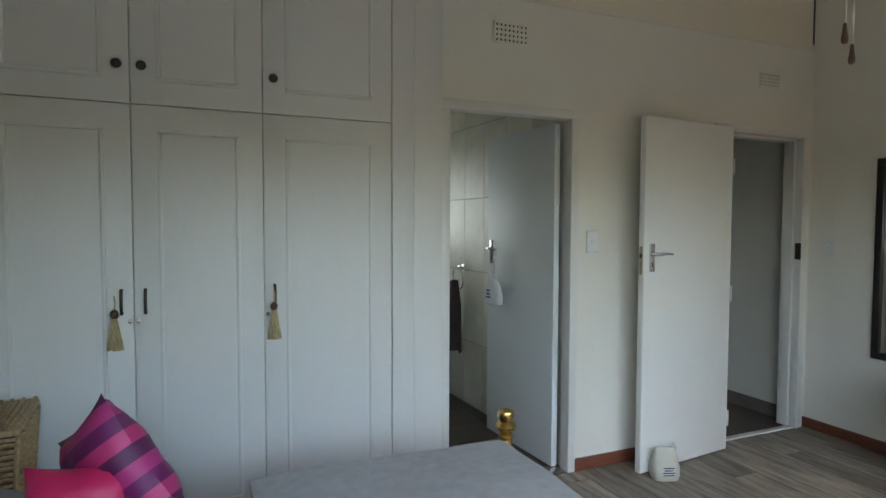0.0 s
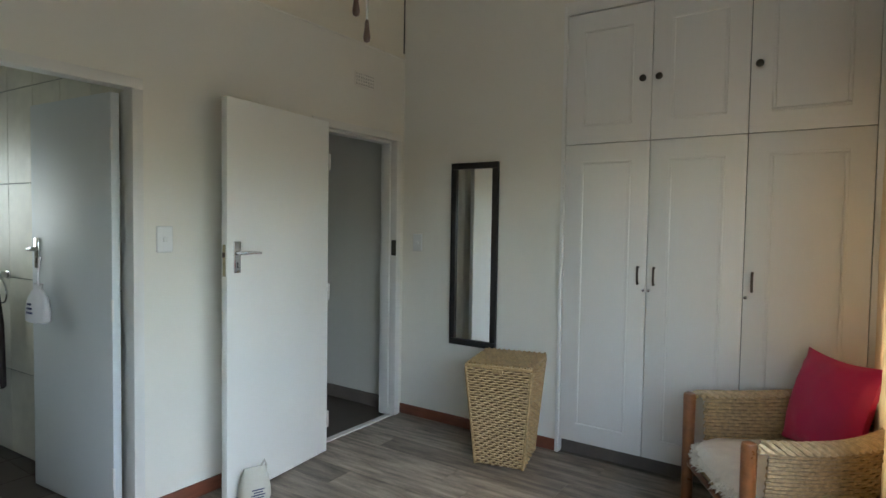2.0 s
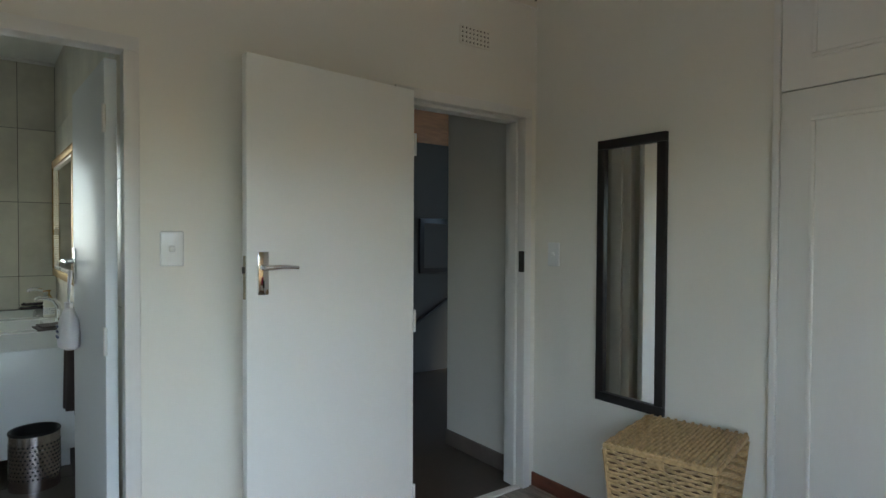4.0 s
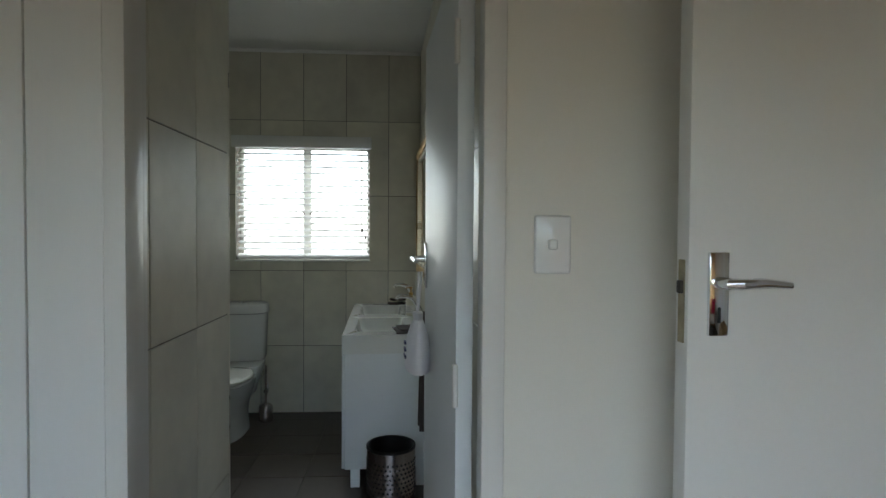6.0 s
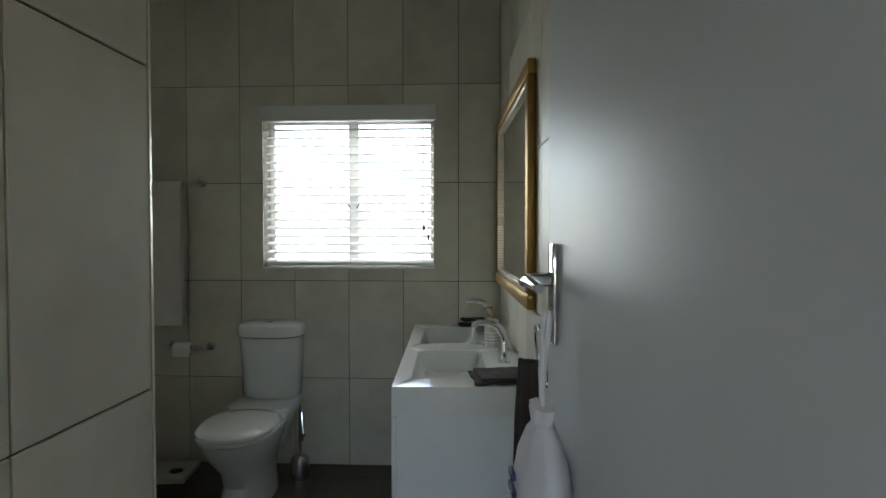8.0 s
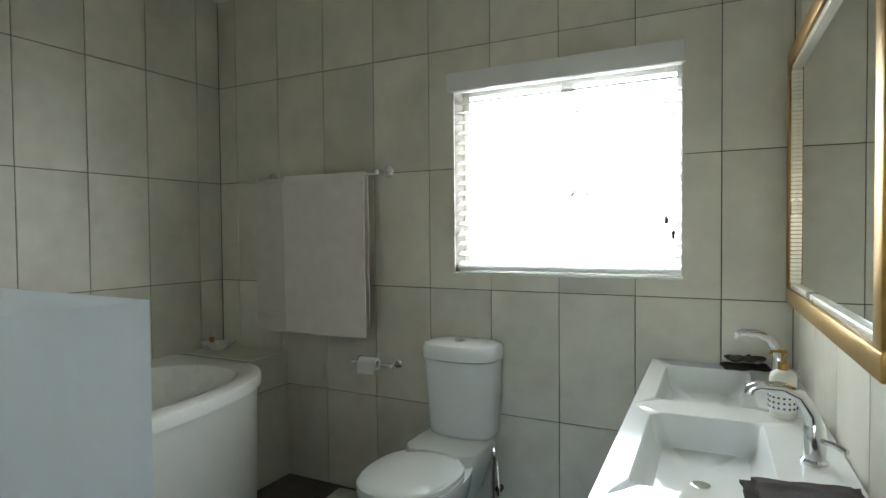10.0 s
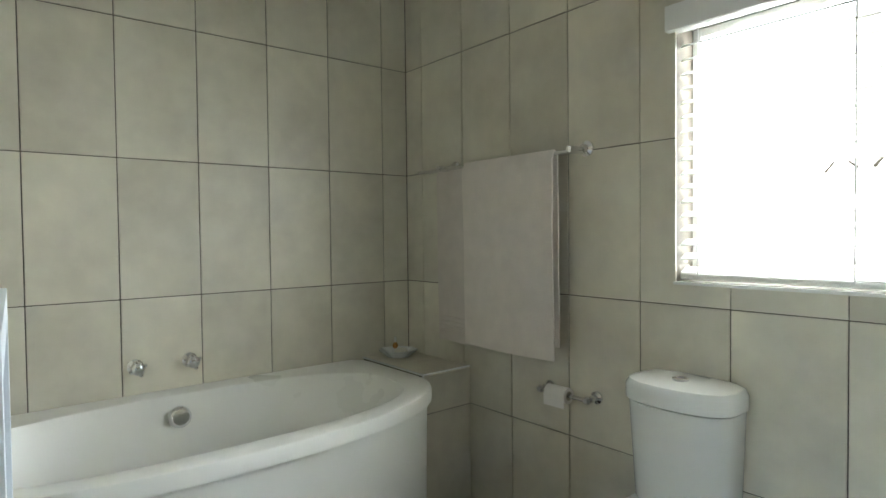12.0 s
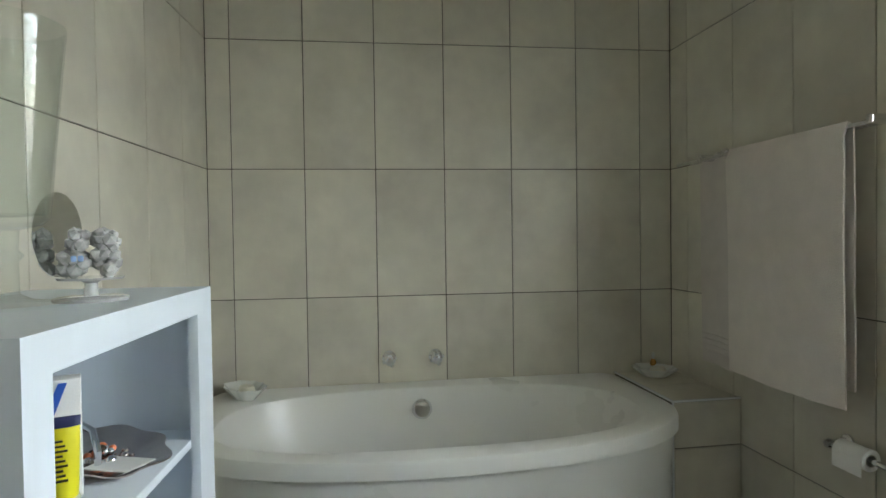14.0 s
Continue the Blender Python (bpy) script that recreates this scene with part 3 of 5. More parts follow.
part("top_rail", boxed(1.289, -0.006, 2.7315, 2.885, 0.10, 2.81, bevel=0.003), M["cupboard"], u)


# ---- bedroom things ----
def wall_mirror():
    y0, y1, z0, z1, w = -0.822, -0.450, 0.592, 1.864, 0.043
    t = thing("wall_mirror", pose(RX, 0, 0), "tall narrow mirror in a flat black wooden frame", "mirror")
    for a, b, c, d in ((y0, z0, y1, z0 + w), (y0, z1 - w, y1, z1), (y0, z0 + w, y0 + w, z1 - w), (y1 - w, z0 + w, y1, z1 - w)):
        part("frame_side", boxed(-0.028, a, b, -0.002, c, d, bevel=0.003), M["black_frame"], t)
    part("glass", boxed(-0.012, y0 + w, z0 + w, -0.002, y1 - w, z1 - w), M["mirror"], t, "silvered mirror glass")


wall_mirror()


def switch(m, label):
    """A wall switch plate; local y faces away from the wall at -y."""
    t = thing("light_switch", m, label, "switch")
    part("plate", boxed(-0.041, -0.011, -0.064, 0.041, 0.0, 0.064, bevel=0.006, seg=3), M["switch"], t)
    part("rocker", boxed(-0.0105, -0.0155, -0.0115, 0.0105, -0.009, 0.0115, bevel=0.0042, seg=3), M["switch"], t)


switch(pose(0.902, 0, 1.342), "white plastic light switch between the doors")
switch(pose(RX, -0.147, 1.300, 0, 0, -90), "white plastic light switch beside the hall door")


def air_vent(m, w, h, nx, nz, label):
    t = thing("air_vent", m, label, "vent")
    # dark sheet stands for the shade inside the vent's holes
    part("backing", boxed(-w / 2 + 0.003, -0.0015, -h / 2 + 0.003, w / 2 - 0.003, -0.0005, h / 2 - 0.003), M["gap"], t)
    bm = bmesh.new()
    px, pz = w / nx, h / nz
    g = 0.48
    for i in range(nx + 1):
        x = -w / 2 + i * px
        box(bm, x - px * g / 2, -0.009, -h / 2, x + px * g / 2, -0.002, h / 2)
    for k in range(nz + 1):
        z = -h / 2 + k * pz
        box(bm, -w / 2, -0.0085, z - pz * g / 2, w / 2, -0.002, z + pz * g / 2)
    part("grille", bm, M["vent"], t)


air_vent(pose(0.355, 0, 2.463), 0.20, 0.105, 8, 4, "plastered air brick with rows of small square holes")
air_vent(pose(2.333, 0, 2.41), 0.19, 0.09, 8, 4, "painted-over air brick near the room's corner")


def weave(bm, corner_fn, z0, z1, rows, per, r):
    """Wicker strands round a tapered outline: corner_fn(z) gives the four corners; each strand runs in and out of the stakes."""
    for k in range(rows):
        z = z0 + (z1 - z0) * (k + 0.5) / rows
        cs = [Vector(c) for c in corner_fn(z)]
        pts = []
        for i in range(4):
            a, b = cs[i], cs[(i + 1) % 4]
            nrm = (b - a).cross(Vector((0, 0, 1))).normalized()
            n = per[i % 2]
            for j in range(n):
                f = j / n
                pts.append(a.lerp(b, f) + nrm * (0.0075 * (1 if (j + k) % 2 else -1) if j else 0.002) + Vector((0, 0, 0.0015 * math.sin(j * 2.3 + k))))
        tube(bm, pts, r, 5, closed=True)
    return bm


def laundry_basket(m, w, d, bw, bd, h, label):
    t = thing("laundry_basket", m, label, "basket")

    def corners(z):
        f = z / h
        a, b = (bw + (w - bw) * f) / 2, (bd + (d - bd) * f) / 2
        return [(-a, -b, z), (a, -b, z), (a, b, z), (-a, b, z)]
    # solid dark core stands for the shade seen between the strands
    bm = bmesh.new()
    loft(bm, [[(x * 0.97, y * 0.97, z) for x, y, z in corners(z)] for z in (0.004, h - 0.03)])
    part("lining", bm, M["weave_shade"], t)
    part("weave", weave(bmesh.new(), corners, 0.008, h - 0.03, 38, (13, 11), 0.0066), M["wicker"], t, "twisted golden seagrass weave")
    for i in range(4):
        part("corner_stake", tubed([corners(0.004)[i], corners(h - 0.03)[i]], 0.009, 8), M["wicker"], t)
    lid = part("lid", boxed(-w / 2 - 0.004, -d / 2 - 0.004, h - 0.028, w / 2 + 0.004, d / 2 + 0.004, h - 0.008, bevel=0.006), M["wicker"], t)
    bm = bmesh.new()
    n = 24
    for i in range(n):
        x = -w / 2 + w * (i + 0.5) / n
        pts = [(x + 0.001 * math.sin(j + i), (-d / 2 + d * j / 10) * 0.985, h - 0.007 + 0.0035 * (1 if (i + j) % 2 else -1)) for j in range(11)]
        tube(bm, pts, w / n * 0.44, 6)
    part("lid_weave", bm, M["wicker"], lid)
    tabs = bmesh.new()
    box(tabs, -0.03, -d / 2 - 0.01, h - 0.05, 0.03, -d / 2 - 0.002, h - 0.02, bevel=0.003)
    part("lid_tab", tabs, M["wicker"], t)
    return t


laundry_basket(pose(2.49, -1.055, 0, 0, 0, -76), 0.40, 0.45, 0.29, 0.33, 0.625, "tall tapered golden wicker laundry basket with a woven lid")
laundry_basket(pose(-1.985, -0.325, 0, 0, 0, 4), 0.43, 0.38, 0.33, 0.29, 0.772, "golden wicker basket with a lid beside the bed")


def cushion(name, m, w, h, t, mat, label, stripes=None):
    """A square filled cushion with drawn-out corners, standing in local x and z."""
    th = thing(name, m, label, "cushion")
    rnd_off = len(label)

    def fn(s):
        def f(u, v):
            a, b = 2 * u - 1, 2 * v - 1
            edge = max(0.0, (1 - abs(a) ** 2.6)) ** 0.6 * max(0.0, (1 - abs(b) ** 2.6)) ** 0.6
            pull = 1 - 0.10 * (1 - abs(a) ** 2) * abs(b) ** 3 - 0.10 * (1 - abs(b) ** 2) * abs(a) ** 3
            wr = 0.012 * ripple(a * 2.5, b * 2.5, rnd_off, 1.0) * edge + 0.004 * ripple(a * 8, b * 8, rnd_off)
            return (a * w / 2 * pull, s * (edge * t / 2 + wr * (edge > 0.02)), (b * 0.5 + 0.5) * h - b * (1 - pull) * h / 2)
        return f
    bm = bmesh.new()
    n = 22
    va = {}
    for s in (1, -1):
        f = fn(s)
        for i in range(n + 1):
            for j in range(n + 1):
                rim = i in (0, n) or j in (0, n)
                key = (0 if rim else s, i, j)
                if key not in va:
                    x, y, z = f(i / n, j / n)
                    va[key] = bm.verts.new((x, 0 if rim else y, z))
        for i in range(n):
            for j in range(n):
                q = []
                for a, b in ((i, j), (i + 1, j), (i + 1, j + 1), (i, j + 1)):
                    rim = a in (0, n) or b in (0, n)
                    q.append(va[(0 if rim else s, a, b)])
                bm.faces.new(q if s < 0 else q[::-1])
    part("cover", bm, mat, th)
    return th


def armchair():
    """A wicker tub chair, front along local -y."""
    t = thing("wicker_armchair", pose(2.268, -2.537, 0, 0, 0, -150.5), "golden wicker tub armchair with dark cane posts", "chair")

    def rim(a):
        # a from 0 at one front post round the back to 1 at the other
        th = math.pi * a
        x = -0.335 * math.cos(th) * (1 + 0.20 * math.sin(th))
        y = -0.28 + 0.74 * math.sin(th) ** 0.85
        z = 0.60 + 0.16 * math.sin(th) ** 3
        return Vector((x, y, z))

    def wall(u, v):
        p = rim(0.02 + 0.96 * u)
        q = Vector((p.x * (0.86 + 0.14 * v), p.y * (0.86 + 0.14 * v) if p.y > 0 else p.y, 0.26 + (p.z - 0.26) * v))
        return q
    # thin darker sheet gives the strands shaded gaps
    bm = bmesh.new()
    sheet(bm, wall, 40, 6, 0.003)
    part("shell", bm, M["wicker_shade"], t)
    bm = bmesh.new()
    for k in range(21):
        v = (k + 0.5) / 21
        for side in (1, -1):
            pts = []
            for i in range(57):
                p = Vector(wall(i / 56, v))
                pts.append(p + Vector((p.x, p.y, 0)).normalized() * (side * 0.0065 + (0.005 if (i + k) % 2 else -0.005)))
            tube(bm, pts, 0.0088, 5)
    part("weave", bm, M["wicker"], t, "horizontal golden wicker strands")
    bm = bmesh.new()
    for s in range(4):
        pts = []
        for i in range(300):
            u = i / 299
            p = rim(0.01 + 0.98 * u)
            n = Vector((p.x, p.y, 0)).normalized()
            ph = u * 130 + s * math.pi / 2
            pts.append(p + n * (0.014 + 0.026 * math.cos(ph)) + Vector((0, 0, 0.013 * math.sin(ph) - 0.006 * math.cos(ph))))
        tube(bm, pts, 0.0115, 6)
    part("braided_rim", bm, M["wicker_pale"], t, "thick braided wicker rim")
    for x, y, z in ((-0.335, -0.285, 0.615), (0.335, -0.285, 0.615), (-0.26, 0.2, 0.28), (0.26, 0.2, 0.28)):
        part("leg", turned([(0.021, 0), (0.028, 0.02), (0.030, z - 0.02), (0.026, z - 0.006), (0.012, z)], 18, pose(x, y, 0)), M["cane"], t, "dark varnished cane post")
    part("seat", boxed(-0.31, -0.28, 0.27, 0.31, 0.24, 0.31, bevel=0.01), M["wicker"], t)
    bm = bmesh.new()
    tube(bm, [(-0.335, -0.285, 0.26), (0.335, -0.285, 0.26)], 0.014, 10)
    tube(bm, [(-0.335, -0.285, 0.2), (-0.26, 0.2, 0.2), (0.26, 0.2, 0.2), (0.335, -0.285, 0.2)], 0.011, 10)
    part("stretcher", bm, M["cane"], t)
    return t


chair = armchair()
pad = thing("seat_pad", pose(2.268, -2.537, 0.314, 0, 0, -150.5), "white fleece seat pad with a shaggy edge", "cushion")
bm = bmesh.new()
rings = []
for z, f in ((0.0, 0.93), (0.02, 1.0), (0.06, 1.0), (0.09, 0.9), (0.105, 0.6), (0.108, 0.2)):
    rings.append([(x * (1 + 0.02 * ripple(x * 20, y * 20, z)), y - 0.03, z + 0.012 * ripple(x * 7, y * 7)) for x, y, _ in oval(0, 0, 0, 0.315 * f, 0.285 * f, 48, 4)])
loft(bm, rings)
part("fleece", bm, M["white_fur"], pad)
bm = bmesh.new()
rnd = random.Random(8)
for i in range(900):
    a = rnd.uniform(0, 2 * math.pi)
    p = oval(0, -0.03, 0, 0.315, 0.285, 360, 4)[int(a / (2 * math.pi) * 359)]
    z = rnd.uniform(0.0, 0.07)
    n = Vector((p[0], p[1], 0)).normalized()
    e = Vector(p) + Vector((0, 0, z)) + n * rnd.uniform(0.006, 0.02) + Vector((rnd.uniform(-.01, .01), rnd.uniform(-.01, .01), -rnd.uniform(0.0, 0.025)))
    tube(bm, [Vector(p) + Vector((0, 0, z)) - n * 0.01, e], 0.003, 4, radii=[0.0045, 0.0015])
tagged(part("fringe", bm, M["white_fur"], pad), kind="stuff")
cushion("scatter_cushion", pose(2.41, -2.655, 0.425, -16, 0, -142), 0.46, 0.46, 0.18, M["pink_cushion"], "plump crimson scatter cushion leaning in the armchair")


# ---- bed ----
def brass_bed():
    t = thing("bed", pose(0, 0, 0), "brass bedstead with a grey-covered mattress", "bed")
    prof = [(0.025, 0), (0.025, 0.60), (0.029, 0.605), (0.03, 0.613), (0.022, 0.622), (0.024, 0.632), (0.036, 0.645), (0.040, 0.655), (0.034, 0.666),
            (0.024, 0.676), (0.030, 0.690), (0.033, 0.702), (0.028, 0.716), (0.014, 0.724), (0.004, 0.726)]
    prof = [(r * 1.1, max(0.0, z - 0.045)) for r, z in prof]
    for x, y in ((-0.045, -0.69), (-0.07, -2.36), (-2.12, -0.72), (-2.12, -2.36)):
        part("post", turned(prof, 24, pose(x, y, 0)), M["brass"], t, "polished brass post with a turned finial")
    for x in (-0.07, -2.12):
        part("rail", tubed([(x, -0.72, 0.54), (x, -2.36, 0.54)], 0.012), M["brass"], t)
        part("rail", tubed([(x, -0.72, 0.20), (x, -2.36, 0.20)], 0.012), M["brass"], t)
    part("base", boxed(-2.1, -2.30, 0.16, -0.10, -0.80, 0.32, bevel=0.02), M["grey_sheet"], t)
    part("mattress", boxed(-2.1, -2.31, 0.32, -0.10, -0.79, 0.545, bevel=0.05, seg=4), M["grey_sheet"], t, "mattress under a dark grey sheet")
    return t


brass_bed()
bl = thing("blanket", pose(0, 0, 0), "pale grey fleece blanket spread over the bed's foot", "blanket")


def drape(u, v):
    x = -1.06 + 0.95 * u
    y = -0.795 - 1.49 * v
    z = 0.575 + 0.008 * ripple(x * 4, y * 4) + 0.012 * math.sin(u * 3.1)
    if u > 0.97:
        z -= 0.3 * (u - 0.97)
    return (x, y + 0.01 * ripple(x * 3, 1), z)


part("fleece", sheeted(drape, 40, 60, 0.022), M["grey_blanket"], bl)
bed_stripe = striped("striped_satin", [(0.50, 0.035, 0.16), (0.15, 0.012, 0.10), (0.42, 0.03, 0.17), (0.10, 0.012, 0.07)], 6.0, 2, 0.5)
cushion("scatter_cushion", pose(-1.365, -0.95, 0.54, 0, 0, 128) @ pose(0, 0, 0, -16, 0, 0) @ pose(0, 0, 0.2, 0, 34, 0) @ pose(0, 0, -0.19), 0.40, 0.40, 0.18, bed_stripe, "pink and purple striped satin scatter cushion on the bed")
cushion("scatter_cushion", pose(-1.50, -1.15, 0.575, -20, 0, -8), 0.26, 0.27, 0.15, M["pink_cushion"], "small bright pink satin cushion lying before the striped one")
cushion("pillow", pose(-1.66, -1.0, 0.615, -84, 0, 84), 0.62, 0.46, 0.18, M["grey_sheet"], "dark grey bed pillow")


# ---- small bedroom things ----
def tassel(x, z):
    t = thing("tassel", pose(x, -0.05, z), "gold rope tassel hanging from a cupboard handle", "tassel")
    part("loop", tubed([(0, 0.002, 0.0), (0.004, -0.004, -0.03), (0, 0, -0.065)], 0.003, 6), M["rope"], t)
    part("bead", turned([(0.004, -0.02), (0.014, -0.012), (0.017, 0), (0.014, 0.012), (0.004, 0.02)], 16, pose(0, 0, -0.075)), M["red_wood"], t, "reddish wooden bead")
    rr = random.Random(int(abs(x) * 100))
    for i in range(26):
        a = i * 2.4
        r0, r1 = 0.008, 0.016 + 0.018 * ((i % 7) / 7)
        pts = [(r0 * math.cos(a) + (r1 - r0) * math.cos(a) * k / 6, (r0 * math.sin(a) + (r1 - r0) * math.sin(a) * k / 6) * 0.7, -0.09 - 0.135 * k / 6 + rr.uniform(-.003, .003)) for k in range(7)]
        part("strand", tubed(pts, 0.0035, 5), M["rope"], t)


tassel(-1.53, 1.14)
tassel(-0.893, 1.14)

cords = thing("fan_pull_cord", pose(0.352, -1.759, 0), "pair of pull cords with reddish wooden ends", "cord")
for dx, dy, z in ((0.0, 0.0, 1.918), (0.055, 0.015, 1.875)):
    part("cord", tubed([(dx, dy, z + 0.05), (dx, dy, TOP)], 0.0035, 8), M["canvas"], cords)
    part("toggle", turned([(0.003, 0.052), (0.005, 0.046), (0.006, 0.03), (0.009, 0.010), (0.0075, 0.0), (0.003, -0.003)], 16, pose(dx, dy, z)), M["red_wood"], cords, "reddish wooden toggle")

stop = thing("door_stop", pose(1.225, -0.27, 0, 0, 0, -20) @ Matrix.Scale(1.15, 4), "small canvas sandbag door stop with printed lines", "door stop")
bm = bmesh.new()
rings = []
for z, w, d in ((0, 0.062, 0.048), (0.02, 0.07, 0.055), (0.07, 0.066, 0.05), (0.11, 0.058, 0.038), (0.135, 0.05, 0.018), (0.15, 0.048, 0.006)):
    rings.append([(x + 0.003 * ripple(x * 40, y * 40, z * 20), y + 0.003 * ripple(x * 40, z * 40), z) for x, y, _ in oval(0, 0, 0, w, d, 28, 3.2)])
loft(bm, rings)
part("bag", bm, M["canvas"], stop)
part("loop", tubed([(0.03, 0, 0.148), (0.045, -0.005, 0.175), (0.052, 0, 0.15), (0.05, 0, 0.12)], 0.006, 8), M["canvas"], stop)
bm = bmesh.new()
for i, w in enumerate((0.05, 0.06, 0.04, 0.055)):
    box(bm, -0.01 - w / 2 + 0.01, -0.0565, 0.03 + i * 0.012, -0.01 + w / 2 + 0.01, -0.0535, 0.034 + i * 0.012)
part("print", bm, M["navy"], stop)

cur = thing("curtain", pose(0, 0, 0), "cream curtain hanging in folds beside the cupboards", "curtain")


def fold(u, v):
    x = 1.62 + 1.135 * u
    y = -2.925 + 0.045 * math.sin(u * 58) + 0.012 * ripple(u * 9, v * 3)
    return (x, y, 0.03 + 2.5 * v)


part("cloth", sheeted(fold, 110, 12, 0.004), M["curtain"], cur)
part("curtain_rod", tubed([(-2.7, -2.925, 2.55), (2.76, -2.925, 2.55)], 0.014), M["cane"], cur)

pic = thing("picture", pose(3.93, 2.598, 1.30), "dark framed picture on the hall wall", "picture")
part("frame", boxed(-0.20, -0.03, -0.28, 0.20, -0.001, 0.28, bevel=0.006), M["black_frame"], pic)
# the print takes the same shade colour as the wall behind
part("print", boxed(-0.15, -0.032, -0.23, 0.15, -0.0305, 0.23), M["hall_shaded"], pic)
rail = thing("handrail", pose(0, 0, 0), "dark sloping stair handrail on the hall wall", "handrail")
part("bar", tubed([(3.2, 2.53, 0.25), (4.9, 2.53, 1.25)], 0.02), M["black_frame"], rail)
part("bracket", tubed([(4.0, 2.53, 0.71), (4.0, 2.6, 0.69)], 0.008), M["steel"], rail)

# ---- bathroom things ----
SLOPE = (VX0 - VX1) / (BB - 0.11)


def east_x(y):
    return VX1 + (BB - y) * SLOPE


EA = math.degrees(math.atan(SLOPE))
EASTWALL = pose(east_x(0), 0, 0, 0, 0, EA)       # local x = 0 on the wall's face, the room at negative x


def rect_ring(x0, y0, x1, y1, z, r=0.004, k=6):
    """A rectangle with rounded corners, always with as many points."""
    out = []
    for cx, cy, a0 in ((x1 - r, y1 - r, 0), (x0 + r, y1 - r, 90), (x0 + r, y0 + r, 180), (x1 - r, y0 + r, 270)):
        for i in range(k + 1):
            a = radians(a0 + 90 * i / k)
            out.append((cx + r * math.cos(a), cy + r * math.sin(a), z))
    return out


# bath with a rounded front corner
def tub_outline(z, inset):
    out = []
    n = 72
    cx, cy, rx, ry = -1.765, 1.945, 0.424 - inset, 0.895 - inset
    for i in range(n):
        a = 2 * math.pi * i / n
        c, s = math.cos(a), math.sin(a)
        p = 2.25 if c > 0 else 14
        out.append((cx + (rx + (inset + 0.07 if c < 0 else 0)) * math.copysign(abs(c) ** (2 / p), c), cy + ry * math.copysign(abs(s) ** (2 / p), s), z))
    return out


def tub_inner(z, rx, ry, dx=0.0):
    return oval(-1.80 + dx, 1.935, z, rx, ry, 72, 2.7)


tub = thing("bathtub", pose(0, 0, 0), "white acrylic bath with a rounded front and curved panel", "bathtub")
bm = bmesh.new()
loft(bm, [tub_outline(0.632, 0.012), tub_outline(0.632, 0.0), tub_outline(0.672, 0.0), tub_outline(0.684, 0.004), tub_outline(0.689, 0.014),
          tub_inner(0.689, 0.375, 0.785), tub_inner(0.684, 0.362, 0.772), tub_inner(0.660, 0.352, 0.760), tub_inner(0.45, 0.325, 0.70), tub_inner(0.33, 0.29, 0.63), tub_inner(0.29, 0.24, 0.55)],
     cap=(False, True))
part("basin", bm, M["bath"], tub)
part("panel", loft(bmesh.new(), [tub_outline(0.0, 0.03), tub_outline(0.60, 0.02), tub_outline(0.634, 0.016)], cap=(True, False)), M["bath"], tub, "curved white bath panel")
of = part("overflow", turned([(0.042, 0), (0.044, 0.010), (0.042, 0.022), (0.032, 0.032), (0.004, 0.034)], 20, pose(-2.142, 1.925, 0.60, 0, 82, 0)), M["chrome"], tub, "round chrome overflow knob")


def bath_tap(y, label):
    t = thing("wall_tap", pose(bath_x(y), y, 0.80), label, "tap")
    part("rose", turned([(0.031, 0), (0.031, 0.006), (0.020, 0.014), (0.013, 0.03), (0.013, 0.05)], 20, pose(0, 0, 0, 0, 90, 0)), M["chrome"], t)
    h = part("handle", turned([(0.018, 0.045), (0.025, 0.05), (0.025, 0.066), (0.016, 0.074), (0.003, 0.075)], 20, pose(0, 0, 0, 0, 90, 0)), M["chrome"], t)
    bm = bmesh.new()
    for a in (20, 110, 200, 290):
        c, s = math.cos(radians(a)), math.sin(radians(a))
        tube(bm, [(0.058, c * 0.012, s * 0.012), (0.060, c * 0.033, s * 0.033)], 0.0085, 8)
    part("cross", bm, M["chrome"], h)


bath_tap(1.796, "chrome cross-head bath tap on the tiles")
bath_tap(2.003, "chrome cross-head bath tap on the tiles")

# tiled ledge at the end of the bath
ledge = tagged(part("tiled_ledge", boxed(BL - 0.012, 2.852, 0, -1.737, BB, 0.683), M["grout"]), "low tiled ledge at the end of the bath", "ledge", kind="structure")
bm = bmesh.new()
box(bm, BL - 0.008, 2.845, 0.686, -1.731, 2.851, 0.694)
box(bm, -1.737, 2.851, 0.686, -1.731, BB, 0.694)
box(bm, -1.737, 2.845, 0, -1.731, 2.851, 0.686)
part("edge_trim", bm, M["vanity"], ledge, "pale metal tile edging")


def soap_dish(m, label):
    t = thing("soap_dish", m, label, "soap dish")
    rings = []
    for z, f in ((0.0, 0.55), (0.004, 0.6), (0.022, 0.95), (0.026, 1.0), (0.024, 0.93), (0.010, 0.6), (0.008, 0.3)):
        rings.append([(x * (1 + 0.06 * math.cos(9 * math.atan2(y, x)) * f), y * (1 + 0.06 * math.cos(9 * math.atan2(y, x)) * f), z) for x, y, _ in oval(0, 0, 0, 0.098 * f, 0.066 * f, 54)])
    part("shell", loft(bmesh.new(), rings), M["ceramic"], t, "scalloped white dish")
    part("soap", loft(bmesh.new(), [oval(0.015, 0, z, 0.035 * f, 0.024 * f, 24, 3) for z, f in ((0.011, 0.9), (0.018, 1.0), (0.027, 0.85), (0.030, 0.4))]), M["soap"], t)


soap_dish(pose(-2.12, 2.985, 0.694, 0, 0, 45) @ Matrix.Diagonal((1.0, 1.25, 1.5, 1)), "scalloped white soap dish on the tiled ledge")
bt = thing("small_bottle", pose(-2.195, 3.02, 0.694), "slim amber bottle with a pale cap", "bottle")
part("body", turned([(0.012, 0), (0.014, 0.004), (0.014, 0.045), (0.008, 0.058), (0.006, 0.06)], 16), M["amber"], bt)
